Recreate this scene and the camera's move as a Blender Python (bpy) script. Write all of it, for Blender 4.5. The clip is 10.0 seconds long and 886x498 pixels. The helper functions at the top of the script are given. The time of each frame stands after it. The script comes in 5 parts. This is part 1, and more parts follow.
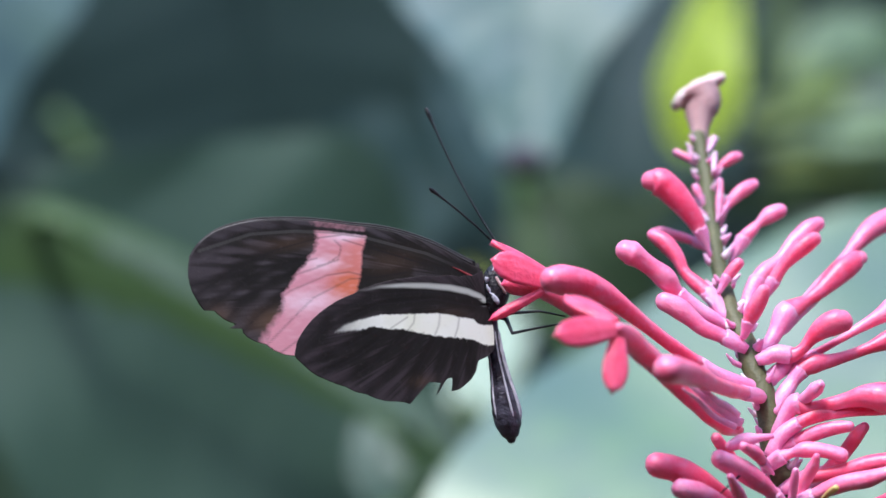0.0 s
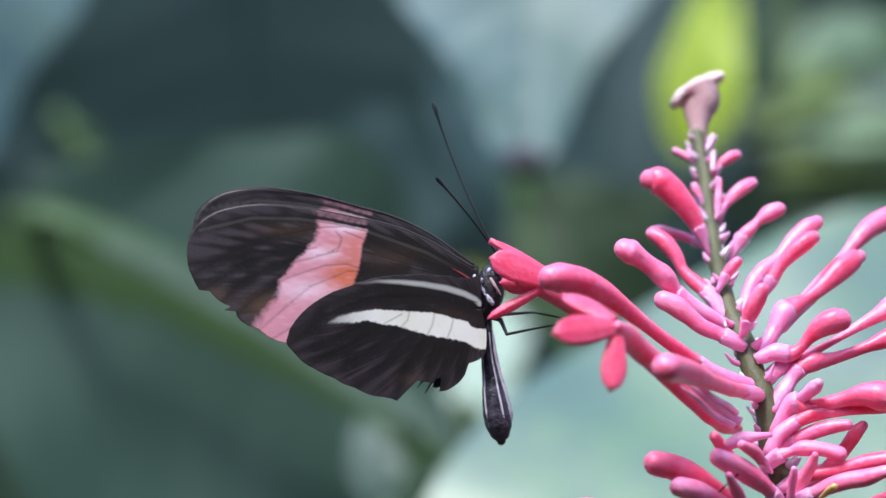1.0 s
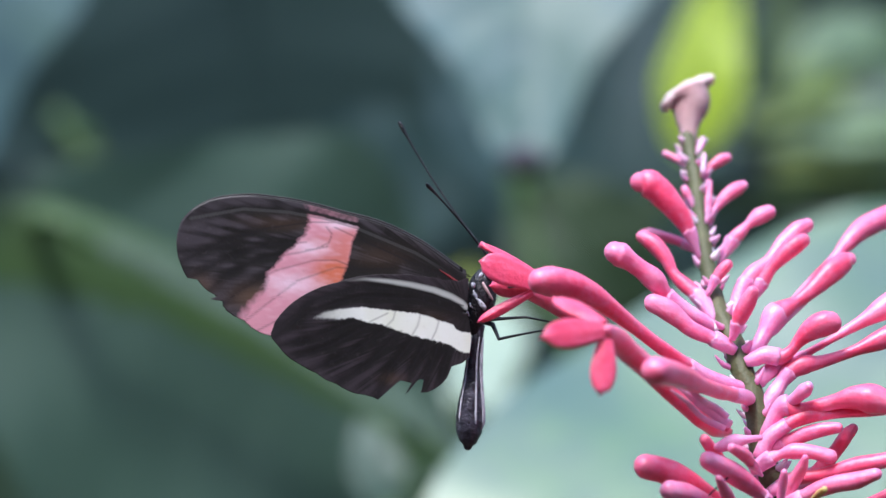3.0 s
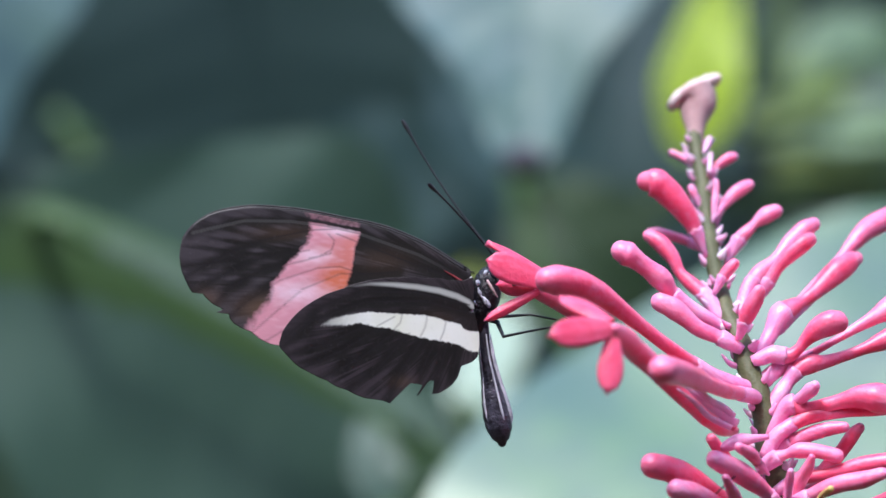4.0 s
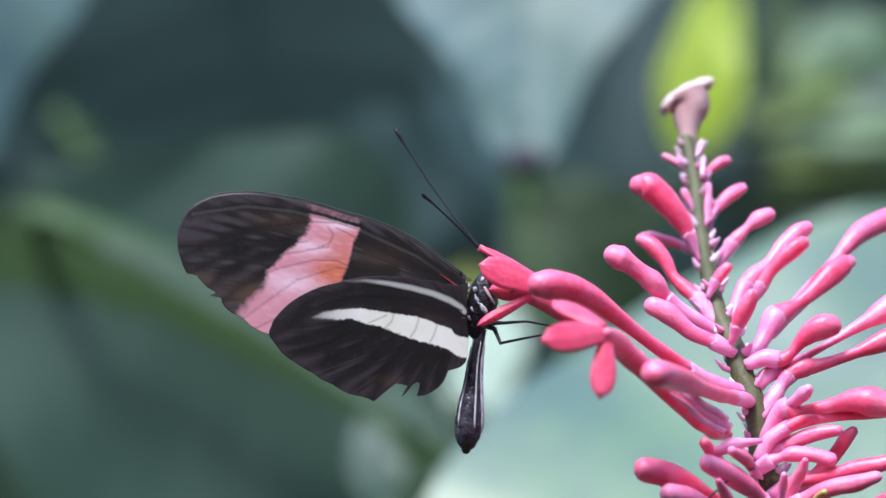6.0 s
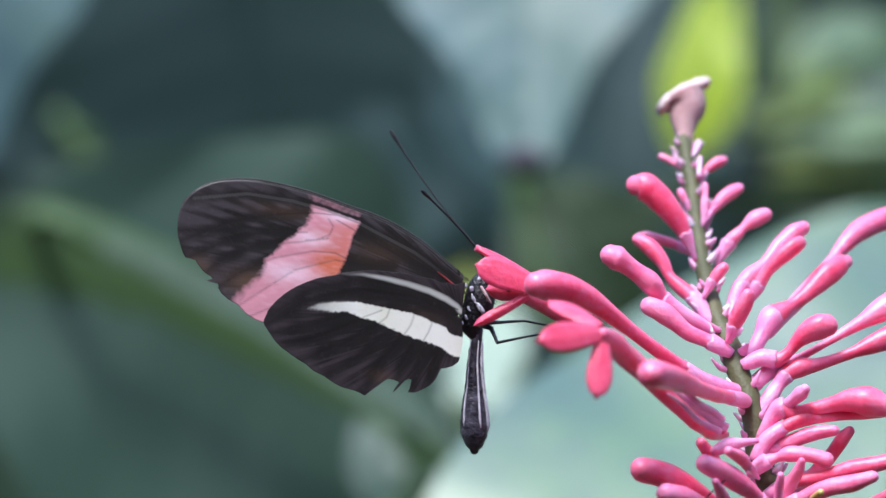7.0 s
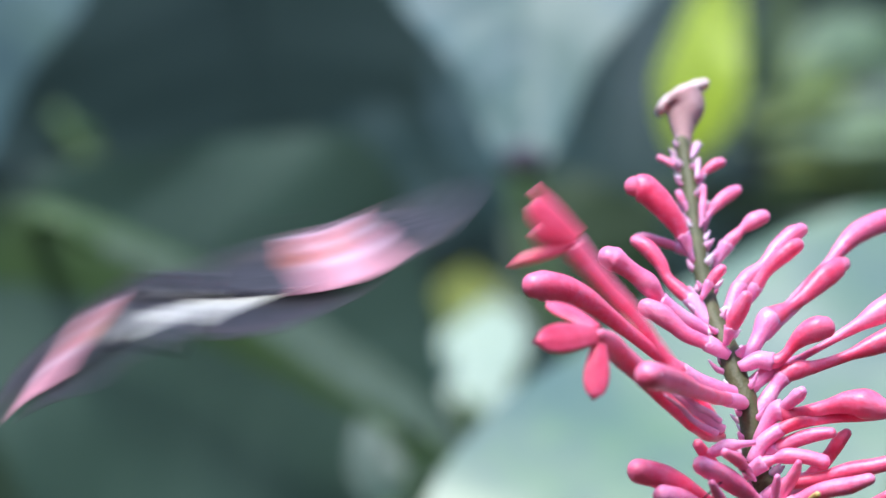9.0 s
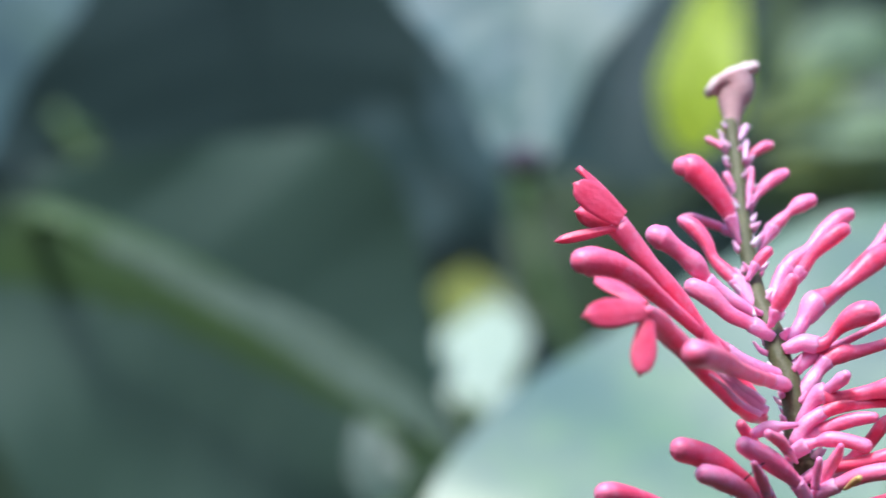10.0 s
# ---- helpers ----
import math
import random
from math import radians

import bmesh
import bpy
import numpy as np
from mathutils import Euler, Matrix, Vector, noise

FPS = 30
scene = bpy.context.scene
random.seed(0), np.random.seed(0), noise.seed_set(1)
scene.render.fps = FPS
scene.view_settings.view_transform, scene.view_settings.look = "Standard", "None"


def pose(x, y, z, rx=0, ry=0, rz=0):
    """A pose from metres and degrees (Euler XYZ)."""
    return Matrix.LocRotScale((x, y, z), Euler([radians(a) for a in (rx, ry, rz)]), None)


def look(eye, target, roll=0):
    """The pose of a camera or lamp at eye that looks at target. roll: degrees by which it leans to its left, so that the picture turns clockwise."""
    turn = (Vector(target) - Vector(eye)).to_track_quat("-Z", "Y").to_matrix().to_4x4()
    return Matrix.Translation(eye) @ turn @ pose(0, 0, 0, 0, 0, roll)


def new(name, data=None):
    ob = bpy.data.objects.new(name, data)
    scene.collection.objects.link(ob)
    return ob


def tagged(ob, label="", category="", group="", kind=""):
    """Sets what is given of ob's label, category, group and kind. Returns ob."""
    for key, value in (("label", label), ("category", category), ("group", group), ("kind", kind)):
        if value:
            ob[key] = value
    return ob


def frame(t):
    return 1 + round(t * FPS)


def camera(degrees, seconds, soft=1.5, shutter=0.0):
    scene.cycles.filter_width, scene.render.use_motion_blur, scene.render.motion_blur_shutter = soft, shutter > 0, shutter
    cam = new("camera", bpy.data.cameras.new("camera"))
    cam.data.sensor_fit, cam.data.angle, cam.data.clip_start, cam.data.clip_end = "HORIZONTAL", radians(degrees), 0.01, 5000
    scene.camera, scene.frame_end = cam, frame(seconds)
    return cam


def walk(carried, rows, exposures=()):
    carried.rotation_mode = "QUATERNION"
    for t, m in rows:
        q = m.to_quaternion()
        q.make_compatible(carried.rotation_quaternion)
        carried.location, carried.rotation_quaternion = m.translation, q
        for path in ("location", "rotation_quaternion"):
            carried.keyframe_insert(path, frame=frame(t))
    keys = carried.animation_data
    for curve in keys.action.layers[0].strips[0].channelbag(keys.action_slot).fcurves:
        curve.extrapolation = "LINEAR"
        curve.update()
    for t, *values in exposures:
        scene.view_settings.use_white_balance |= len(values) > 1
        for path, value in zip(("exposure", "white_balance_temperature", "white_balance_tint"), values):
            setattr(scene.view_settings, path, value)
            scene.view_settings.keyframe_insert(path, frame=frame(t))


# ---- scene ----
cam = camera(12.0, 10.0, soft=1.5, shutter=0.5)
EYE = Vector((0.0, -0.5328, 1.1))
cam.data.dof.use_dof = True
cam.data.dof.focus_distance = 0.536
cam.data.dof.aperture_fstop = 13.5
cam.data.dof.aperture_blades = 0
LEVEL = look(EYE, (0.0, 0.0, 1.1))
walk(cam, [(0.0, LEVEL), (10.0, LEVEL)], exposures=[(0.0, 1.76, 6320, 12.5), (10.0, 1.76, 6320, 12.5)])

# ---- world and sun ----
world = bpy.data.worlds.new("world")
scene.world = world
world.use_nodes = True
wn = world.node_tree.nodes
sky = wn.new("ShaderNodeTexSky")
sky.sky_type = "NISHITA"
sky.sun_disc = False
sky.sun_elevation = radians(58)
sky.sun_rotation = radians(200)
sky.air_density = 1.0
sky.dust_density = 1.0
world.node_tree.links.new(sky.outputs[0], wn["Background"].inputs[0])
wn["Background"].inputs[1].default_value = 0.15

sun_data = bpy.data.lights.new("sun", "SUN")
sun_data.energy = 1.35
sun_data.angle = radians(14)
sun_data.color = (1.0, 0.97, 0.93)
sun = new("sun", sun_data)
sun.matrix_world = look((-0.6, -0.9, 3.4), (0.0, 0.0, 1.1))


# ---- materials ----
def material(name, base, second, rough=0.5, scale=300.0, fine=3000.0, bump=0.1, spec=0.5, sss=0.0, sheen=0.0, through_light=0.0, coat=0.0, low=0.45, high=0.95):
    """Two tones mixed by a coarse and a fine noise, with fine relief."""
    m = bpy.data.materials.new(name)
    m.use_nodes = True
    nt = m.node_tree
    b = nt.nodes["Principled BSDF"]
    tc = nt.nodes.new("ShaderNodeTexCoord")
    n1 = nt.nodes.new("ShaderNodeTexNoise")
    n1.inputs["Scale"].default_value = scale
    n1.inputs["Detail"].default_value = 4
    n2 = nt.nodes.new("ShaderNodeTexNoise")
    n2.inputs["Scale"].default_value = fine
    n2.inputs["Detail"].default_value = 3
    add = nt.nodes.new("ShaderNodeMath")
    add.operation = "MULTIPLY_ADD"
    add.inputs[1].default_value = 0.45
    ramp = nt.nodes.new("ShaderNodeValToRGB")
    ramp.color_ramp.elements[0].position = low
    ramp.color_ramp.elements[0].color = (*base, 1)
    ramp.color_ramp.elements[1].position = high
    ramp.color_ramp.elements[1].color = (*second, 1)
    for n in (n1, n2):
        nt.links.new(tc.outputs["Object"], n.inputs["Vector"])
    nt.links.new(n2.outputs[0], add.inputs[0])
    nt.links.new(n1.outputs[0], add.inputs[2])
    nt.links.new(add.outputs[0], ramp.inputs[0])
    nt.links.new(ramp.outputs[0], b.inputs["Base Color"])
    bp = nt.nodes.new("ShaderNodeBump")
    bp.inputs["Strength"].default_value = bump
    bp.inputs["Distance"].default_value = 0.0004
    nt.links.new(n2.outputs[0], bp.inputs["Height"])
    nt.links.new(bp.outputs[0], b.inputs["Normal"])
    b.inputs["Roughness"].default_value = rough
    b.inputs["Specular IOR Level"].default_value = spec
    b.inputs["Coat Weight"].default_value = coat
    b.inputs["Coat Roughness"].default_value = 0.35
    b.inputs["Sheen Weight"].default_value = sheen
    if sss:
        b.inputs["Subsurface Weight"].default_value = sss
        b.inputs["Subsurface Radius"].default_value = (0.0022, 0.0008, 0.0010)
        b.inputs["Subsurface Scale"].default_value = 1.0
    if through_light:
        tr = nt.nodes.new("ShaderNodeBsdfTranslucent")
        nt.links.new(ramp.outputs[0], tr.inputs[0])
        mix = nt.nodes.new("ShaderNodeMixShader")
        mix.inputs[0].default_value = through_light
        nt.links.new(b.outputs[0], mix.inputs[1])
        nt.links.new(tr.outputs[0], mix.inputs[2])
        nt.links.new(mix.outputs[0], nt.nodes["Material Output"].inputs[0])
    return m


def wing_material(name, dark, warm, pale):
    """Scaled wing membrane: the attribute 'pattern' holds pink, white, vein and edge masks."""
    m = material(name, tuple(c * 0.5 for c in dark), tuple(c * 2.4 for c in dark), rough=0.46, scale=420, fine=3200, bump=0.05, spec=0.4, sheen=0.06)
    nt = m.node_tree
    b = nt.nodes["Principled BSDF"]
    ground_colour = b.inputs["Base Color"].links[0].from_socket
    at = nt.nodes.new("ShaderNodeAttribute")
    at.attribute_name = "pattern"
    sep = nt.nodes.new("ShaderNodeSeparateColor")
    nt.links.new(at.outputs["Color"], sep.inputs[0])
    tc = nt.nodes.new("ShaderNodeTexCoord")
    grain = nt.nodes.new("ShaderNodeTexNoise")
    grain.inputs["Scale"].default_value = 1500
    grain.inputs["Detail"].default_value = 5
    nt.links.new(tc.outputs["Object"], grain.inputs["Vector"])
    tone = nt.nodes.new("ShaderNodeTexNoise")
    tone.inputs["Scale"].default_value = 170
    nt.links.new(tc.outputs["Object"], tone.inputs["Vector"])
    # dark streaks of the scales; the pale end holds violet sky sheen as colour
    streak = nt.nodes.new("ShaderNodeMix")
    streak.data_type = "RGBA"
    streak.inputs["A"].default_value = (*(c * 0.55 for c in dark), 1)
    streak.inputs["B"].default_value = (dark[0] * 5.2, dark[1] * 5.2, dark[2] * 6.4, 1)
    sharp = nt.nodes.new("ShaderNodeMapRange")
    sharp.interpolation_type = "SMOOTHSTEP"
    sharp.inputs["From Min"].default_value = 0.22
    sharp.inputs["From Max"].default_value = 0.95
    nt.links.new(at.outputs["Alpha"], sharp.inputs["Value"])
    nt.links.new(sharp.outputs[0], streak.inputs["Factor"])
    blend = nt.nodes.new("ShaderNodeMix")
    blend.data_type = "RGBA"
    blend.inputs["Factor"].default_value = 0.75
    nt.links.new(ground_colour, blend.inputs["A"])
    nt.links.new(streak.outputs["Result"], blend.inputs["B"])
    rust = nt.nodes.new("ShaderNodeAttribute")
    rust.attribute_name = "brown"
    brown = nt.nodes.new("ShaderNodeMix")
    brown.data_type = "RGBA"
    brown.inputs["B"].default_value = (0.105, 0.062, 0.040, 1)
    nt.links.new(rust.outputs["Fac"], brown.inputs["Factor"])
    nt.links.new(blend.outputs["Result"], brown.inputs["A"])
    last = brown.outputs["Result"]

    def layer(mask, colour_a, colour_b, last, ragged):
        shift = nt.nodes.new("ShaderNodeMath")
        shift.operation = "MULTIPLY_ADD"
        shift.inputs[1].default_value = ragged
        nt.links.new(grain.outputs[0], shift.inputs[0])
        nt.links.new(mask, shift.inputs[2])
        step = nt.nodes.new("ShaderNodeMapRange")
        step.inputs["From Min"].default_value = 0.20 + ragged * 0.5
        step.inputs["From Max"].default_value = 0.80 + ragged * 0.5
        nt.links.new(shift.outputs[0], step.inputs["Value"])
        two = nt.nodes.new("ShaderNodeMix")
        two.data_type = "RGBA"
        two.inputs["A"].default_value = (*colour_a, 1)
        two.inputs["B"].default_value = (*colour_b, 1)
        widen = nt.nodes.new("ShaderNodeMapRange")
        widen.inputs["From Min"].default_value = 0.38
        widen.inputs["From Max"].default_value = 0.62
        nt.links.new(tone.outputs[0], widen.inputs["Value"])
        nt.links.new(widen.outputs[0], two.inputs["Factor"])
        mx = nt.nodes.new("ShaderNodeMix")
        mx.data_type = "RGBA"
        nt.links.new(step.outputs[0], mx.inputs["Factor"])
        nt.links.new(last, mx.inputs["A"])
        nt.links.new(two.outputs["Result"], mx.inputs["B"])
        return mx.outputs["Result"]

    last = layer(sep.outputs[0], warm[0], warm[1], last, 0.5)
    tint = nt.nodes.new("ShaderNodeAttribute")
    tint.attribute_name = "tint"
    mixed = last.node.inputs["B"].links[0].from_node
    nt.links.new(tint.outputs["Fac"], mixed.inputs["Factor"])
    # pale lilac streaks and white sheen of the pink band, as colour
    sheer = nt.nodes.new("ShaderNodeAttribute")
    sheer.attribute_name = "band_sheen"
    band_sheen = nt.nodes.new("ShaderNodeMix")
    band_sheen.data_type = "RGBA"
    band_sheen.inputs["B"].default_value = (0.86, 0.60, 0.72, 1)
    nt.links.new(sheer.outputs["Fac"], band_sheen.inputs["Factor"])
    nt.links.new(mixed.outputs["Result"], band_sheen.inputs["A"])
    nt.links.new(band_sheen.outputs["Result"], last.node.inputs["B"])
    last = layer(sep.outputs[1], pale[0], pale[1], last, 0.4)
    dusk = nt.nodes.new("ShaderNodeAttribute")
    dusk.attribute_name = "stripe"
    grey = nt.nodes.new("ShaderNodeMix")
    grey.data_type = "RGBA"
    grey.inputs["B"].default_value = (0.50, 0.52, 0.50, 1)
    nt.links.new(dusk.outputs["Fac"], grey.inputs["Factor"])
    nt.links.new(last, grey.inputs["A"])
    last = grey.outputs["Result"]
    worn = nt.nodes.new("ShaderNodeMapRange")
    worn.inputs["From Min"].default_value = 0.58
    worn.inputs["From Max"].default_value = 0.74
    worn.inputs["To Max"].default_value = 0.07
    nt.links.new(grain.outputs[0], worn.inputs["Value"])
    bare = nt.nodes.new("ShaderNodeMix")
    bare.data_type = "RGBA"
    bare.inputs["B"].default_value = (0.20, 0.17, 0.18, 1)
    nt.links.new(worn.outputs[0], bare.inputs["Factor"])
    nt.links.new(last, bare.inputs["A"])
    last = bare.outputs["Result"]
    vein = nt.nodes.new("ShaderNodeMix")
    vein.data_type = "RGBA"
    vein.inputs["B"].default_value = (0.012, 0.009, 0.012, 1)
    half = nt.nodes.new("ShaderNodeMath")
    half.operation = "MULTIPLY"
    half.inputs[1].default_value = 0.75
    nt.links.new(sep.outputs[2], half.inputs[0])
    nt.links.new(half.outputs[0], vein.inputs["Factor"])
    nt.links.new(last, vein.inputs["A"])
    nt.links.new(vein.outputs["Result"], b.inputs["Base Color"])
    return m



def bud_material(name, foot, deep, second, tip=0.25):
    """Fleshy petal skin: pale at the foot and, with the sky's highlight painted in, faintly at the tip, deeper between
    (attribute 'along'), with pale freckles and a soft bloom.
    """
    m = material(name, deep, second, rough=0.4, scale=240, fine=1600, bump=0.32, sss=0.45, coat=0.7, sheen=0.12)
    nt = m.node_tree
    b = nt.nodes["Principled BSDF"]
    b.inputs["Sheen Roughness"].default_value = 0.45
    b.inputs["Coat Roughness"].default_value = 0.36
    b.inputs["Roughness"].default_value = 0.5
    b.inputs["Subsurface Radius"].default_value = (0.0012, 0.0004, 0.0006)
    b.inputs["Sheen Tint"].default_value = (1.0, 0.80, 0.92, 1)
    skin = b.inputs["Base Color"].links[0].from_socket
    at = nt.nodes.new("ShaderNodeAttribute")
    at.attribute_name = "along"
    ramp = nt.nodes.new("ShaderNodeValToRGB")
    ramp.color_ramp.elements[0].position = 0.02
    ramp.color_ramp.elements[0].color = (0.85, 0.85, 0.85, 1)
    ramp.color_ramp.elements[1].position = 0.30
    ramp.color_ramp.elements[1].color = (0, 0, 0, 1)
    # the last stop pales the rounded tip and paints its sky highlight
    for place, pale in ((0.86, 0.0), (1.0, tip)):
        step = ramp.color_ramp.elements.new(place)
        step.color = (pale, pale, pale, 1)
    nt.links.new(at.outputs["Fac"], ramp.inputs[0])
    tc = nt.nodes.new("ShaderNodeTexCoord")
    spot = nt.nodes.new("ShaderNodeTexNoise")
    spot.inputs["Scale"].default_value = 620
    spot.inputs["Detail"].default_value = 3
    nt.links.new(tc.outputs["Object"], spot.inputs["Vector"])
    fleck = nt.nodes.new("ShaderNodeMapRange")
    fleck.inputs["From Min"].default_value = 0.52
    fleck.inputs["From Max"].default_value = 0.75
    fleck.inputs["To Max"].default_value = 0.45
    nt.links.new(spot.outputs[0], fleck.inputs["Value"])
    most = nt.nodes.new("ShaderNodeMath")
    most.operation = "ADD"
    most.use_clamp = True
    nt.links.new(ramp.outputs[0], most.inputs[0])
    nt.links.new(fleck.outputs[0], most.inputs[1])
    mix = nt.nodes.new("ShaderNodeMix")
    mix.data_type = "RGBA"
    mix.inputs["B"].default_value = (*foot, 1)
    nt.links.new(most.outputs[0], mix.inputs["Factor"])
    nt.links.new(skin, mix.inputs["A"])
    nt.links.new(mix.outputs["Result"], b.inputs["Base Color"])
    return m


BUD_RED = bud_material("bud_red", (0.92, 0.36, 0.59), (0.94, 0.050, 0.155), (0.96, 0.155, 0.31))
PETAL = material("petal_red", (0.86, 0.036, 0.115), (0.92, 0.115, 0.235), rough=0.42, scale=330, fine=1500, bump=0.4, sss=0.4, coat=0.3, sheen=0.1)
BUD_PINK = bud_material("bud_pink", (0.92, 0.38, 0.64), (0.93, 0.105, 0.275), (0.95, 0.29, 0.49))
CALYX = material("calyx_pink", (0.90, 0.20, 0.46), (0.94, 0.45, 0.69), rough=0.35, scale=300, fine=3000, bump=0.3, sss=0.4, coat=0.6)
BRACT = material("bract_pale", (0.86, 0.36, 0.62), (0.92, 0.64, 0.82), rough=0.3, scale=300, fine=2500, bump=0.3, sss=0.3, coat=0.8)
SCALE_WHITE = material("bud_scale_white", (0.80, 0.66, 0.80), (0.88, 0.80, 0.90), rough=0.35, scale=400, fine=2500, bump=0.2, sss=0.2)
WITHERED = material("withered_pink", (0.44, 0.24, 0.25), (0.68, 0.45, 0.46), rough=0.6, scale=220, fine=1800, bump=0.4, sss=0.15)
WITHERED_RIM = material("withered_rim", (0.70, 0.50, 0.50), (0.86, 0.70, 0.69), rough=0.65, scale=300, fine=2200, bump=0.5, sss=0.2)
STEM = material("stem_olive", (0.052, 0.062, 0.022), (0.112, 0.118, 0.048), rough=0.55, scale=250, fine=2400, bump=0.3, sss=0.05)
WOOD = material("stem_brown", (0.12, 0.09, 0.05), (0.22, 0.17, 0.10), rough=0.8, scale=90, fine=900, bump=0.5)
YELLOW = material("bud_yellow", (0.55, 0.42, 0.10), (0.70, 0.60, 0.25), rough=0.5, scale=300, sss=0.2)
# for leaves in shade: the darkness is in the base colour
LEAF_DARK = material("leaf_shaded_dark", (0.017, 0.038, 0.037), (0.028, 0.056, 0.050), rough=0.5, scale=25, fine=350, bump=0.3, spec=0.4)
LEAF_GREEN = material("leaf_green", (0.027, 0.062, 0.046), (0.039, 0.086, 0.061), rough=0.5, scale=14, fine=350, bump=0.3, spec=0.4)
# sky sheen on upward-facing leaves is put into these two pale base colours
LEAF_PALE = material("leaf_pale_sky_sheen", (0.055, 0.118, 0.120), (0.086, 0.186, 0.106), rough=0.42, scale=14, fine=120, bump=0.25, spec=0.5, coat=0.05, low=0.56, high=0.90)
LEAF_SKY = material("leaf_blue_sky_sheen", (0.058, 0.118, 0.140), (0.083, 0.162, 0.142), rough=0.42, scale=14, fine=120, bump=0.25, spec=0.5, coat=0.05, low=0.56, high=0.90)
# sunlight through the leaf is put into this bright base colour
LEAF_LIME = material("leaf_lime_sunlit", (0.34, 0.50, 0.025), (0.46, 0.62, 0.05), rough=0.5, scale=30, fine=350, bump=0.25, through_light=0.35)
LEAF_OLIVE = material("leaf_olive", (0.15, 0.22, 0.05), (0.23, 0.31, 0.085), rough=0.5, scale=26, fine=350, bump=0.3, through_light=0.2)
LEAF_GREY = material("leaf_grey_green", (0.135, 0.205, 0.110), (0.180, 0.262, 0.140), rough=0.45, scale=26, fine=300, bump=0.25, spec=0.5)
# shade on the leaves is put into this deeper green
LEAF_SHADE = material("leaf_shaded_green", (0.048, 0.086, 0.032), (0.072, 0.118, 0.046), rough=0.5, scale=26, fine=300, bump=0.25, spec=0.35)
# white of a glossy sunlit highlight, put into the leaf colour
LEAF_GLINT = material("leaf_highlight", (0.28, 0.39, 0.31), (0.40, 0.52, 0.42), rough=0.45, scale=60, fine=400, bump=0.2, through_light=0.15)
# darkest green: deep shade among the leaves, put into the colour
LEAF_DEEP_SHADE = material("leaf_deep_shade", (0.024, 0.050, 0.023), (0.037, 0.070, 0.031), rough=0.5, scale=20, fine=350, bump=0.3, spec=0.35)
LEAF_VEIN = material("leaf_vein", (0.050, 0.105, 0.032), (0.070, 0.14, 0.045), rough=0.5, scale=60, fine=600, bump=0.2)
# shade and a bluish sky sheen are both part of this colour
LEAF_BLUE = material("leaf_shaded_blue_green", (0.0172, 0.040, 0.0385), (0.030, 0.062, 0.057), rough=0.42, scale=16, fine=350, bump=0.3, spec=0.5)
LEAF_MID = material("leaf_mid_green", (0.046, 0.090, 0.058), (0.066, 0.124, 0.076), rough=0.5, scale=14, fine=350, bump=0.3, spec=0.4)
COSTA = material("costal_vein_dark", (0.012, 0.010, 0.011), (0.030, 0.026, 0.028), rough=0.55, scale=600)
# slate tone holds the shade and blue-grey sheen of the leaves behind
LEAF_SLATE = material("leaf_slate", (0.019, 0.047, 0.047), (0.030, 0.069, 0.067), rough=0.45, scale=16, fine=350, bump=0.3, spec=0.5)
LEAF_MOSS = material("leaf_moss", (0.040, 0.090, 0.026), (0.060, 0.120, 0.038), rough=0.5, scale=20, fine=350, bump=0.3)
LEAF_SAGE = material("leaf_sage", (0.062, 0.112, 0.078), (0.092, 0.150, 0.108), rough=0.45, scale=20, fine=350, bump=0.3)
LEAF_GOLD = material("leaf_gold", (0.125, 0.165, 0.028), (0.20, 0.24, 0.05), rough=0.5, scale=30, fine=350, bump=0.2, through_light=0.2)
LEAF_TIP = material("leaf_tip_purple", (0.034, 0.036, 0.052), (0.060, 0.058, 0.080), rough=0.6, scale=60, fine=600)
SOIL = material("soil", (0.035, 0.026, 0.018), (0.075, 0.055, 0.036), rough=0.95, scale=8, fine=90, bump=0.8)
BLACK = material("body_black", (0.006, 0.006, 0.008), (0.018, 0.016, 0.022), rough=0.38, scale=500, fine=3500, bump=0.5, sheen=0.03)
ABDOMEN = material("abdomen_black", (0.012, 0.011, 0.017), (0.090, 0.085, 0.118), rough=0.3, scale=520, fine=2500, bump=0.5, low=0.55, high=0.95)
SPOT = material("spot_white", (0.34, 0.34, 0.42), (0.70, 0.70, 0.78), rough=0.5, scale=900, fine=3500, bump=0.3)
EYE_DARK = material("eye_dark", (0.05, 0.06, 0.10), (0.10, 0.12, 0.19), rough=0.25, scale=500, fine=6000, bump=0.2, spec=0.7)
RED_ROOT = material("wing_root_red", (0.12, 0.008, 0.012), (0.22, 0.015, 0.022), rough=0.7, scale=500)
FORE = wing_material("forewing_scales", (0.0122, 0.0104, 0.0102), ((0.64, 0.17, 0.10), (0.68, 0.30, 0.38)), ((0.62, 0.65, 0.66), (0.72, 0.74, 0.72)))
HIND = wing_material("hindwing_scales", (0.0086, 0.0066, 0.0068), ((0.60, 0.25, 0.22), (0.70, 0.36, 0.40)), ((0.74, 0.76, 0.66), (0.80, 0.82, 0.78)))


# ---- building helpers (millimetres from the focus point, which is 1.1 m above the ground) ----
def mm(p):
    return Vector((p[0], p[1], p[2] + 1100.0)) * 0.001


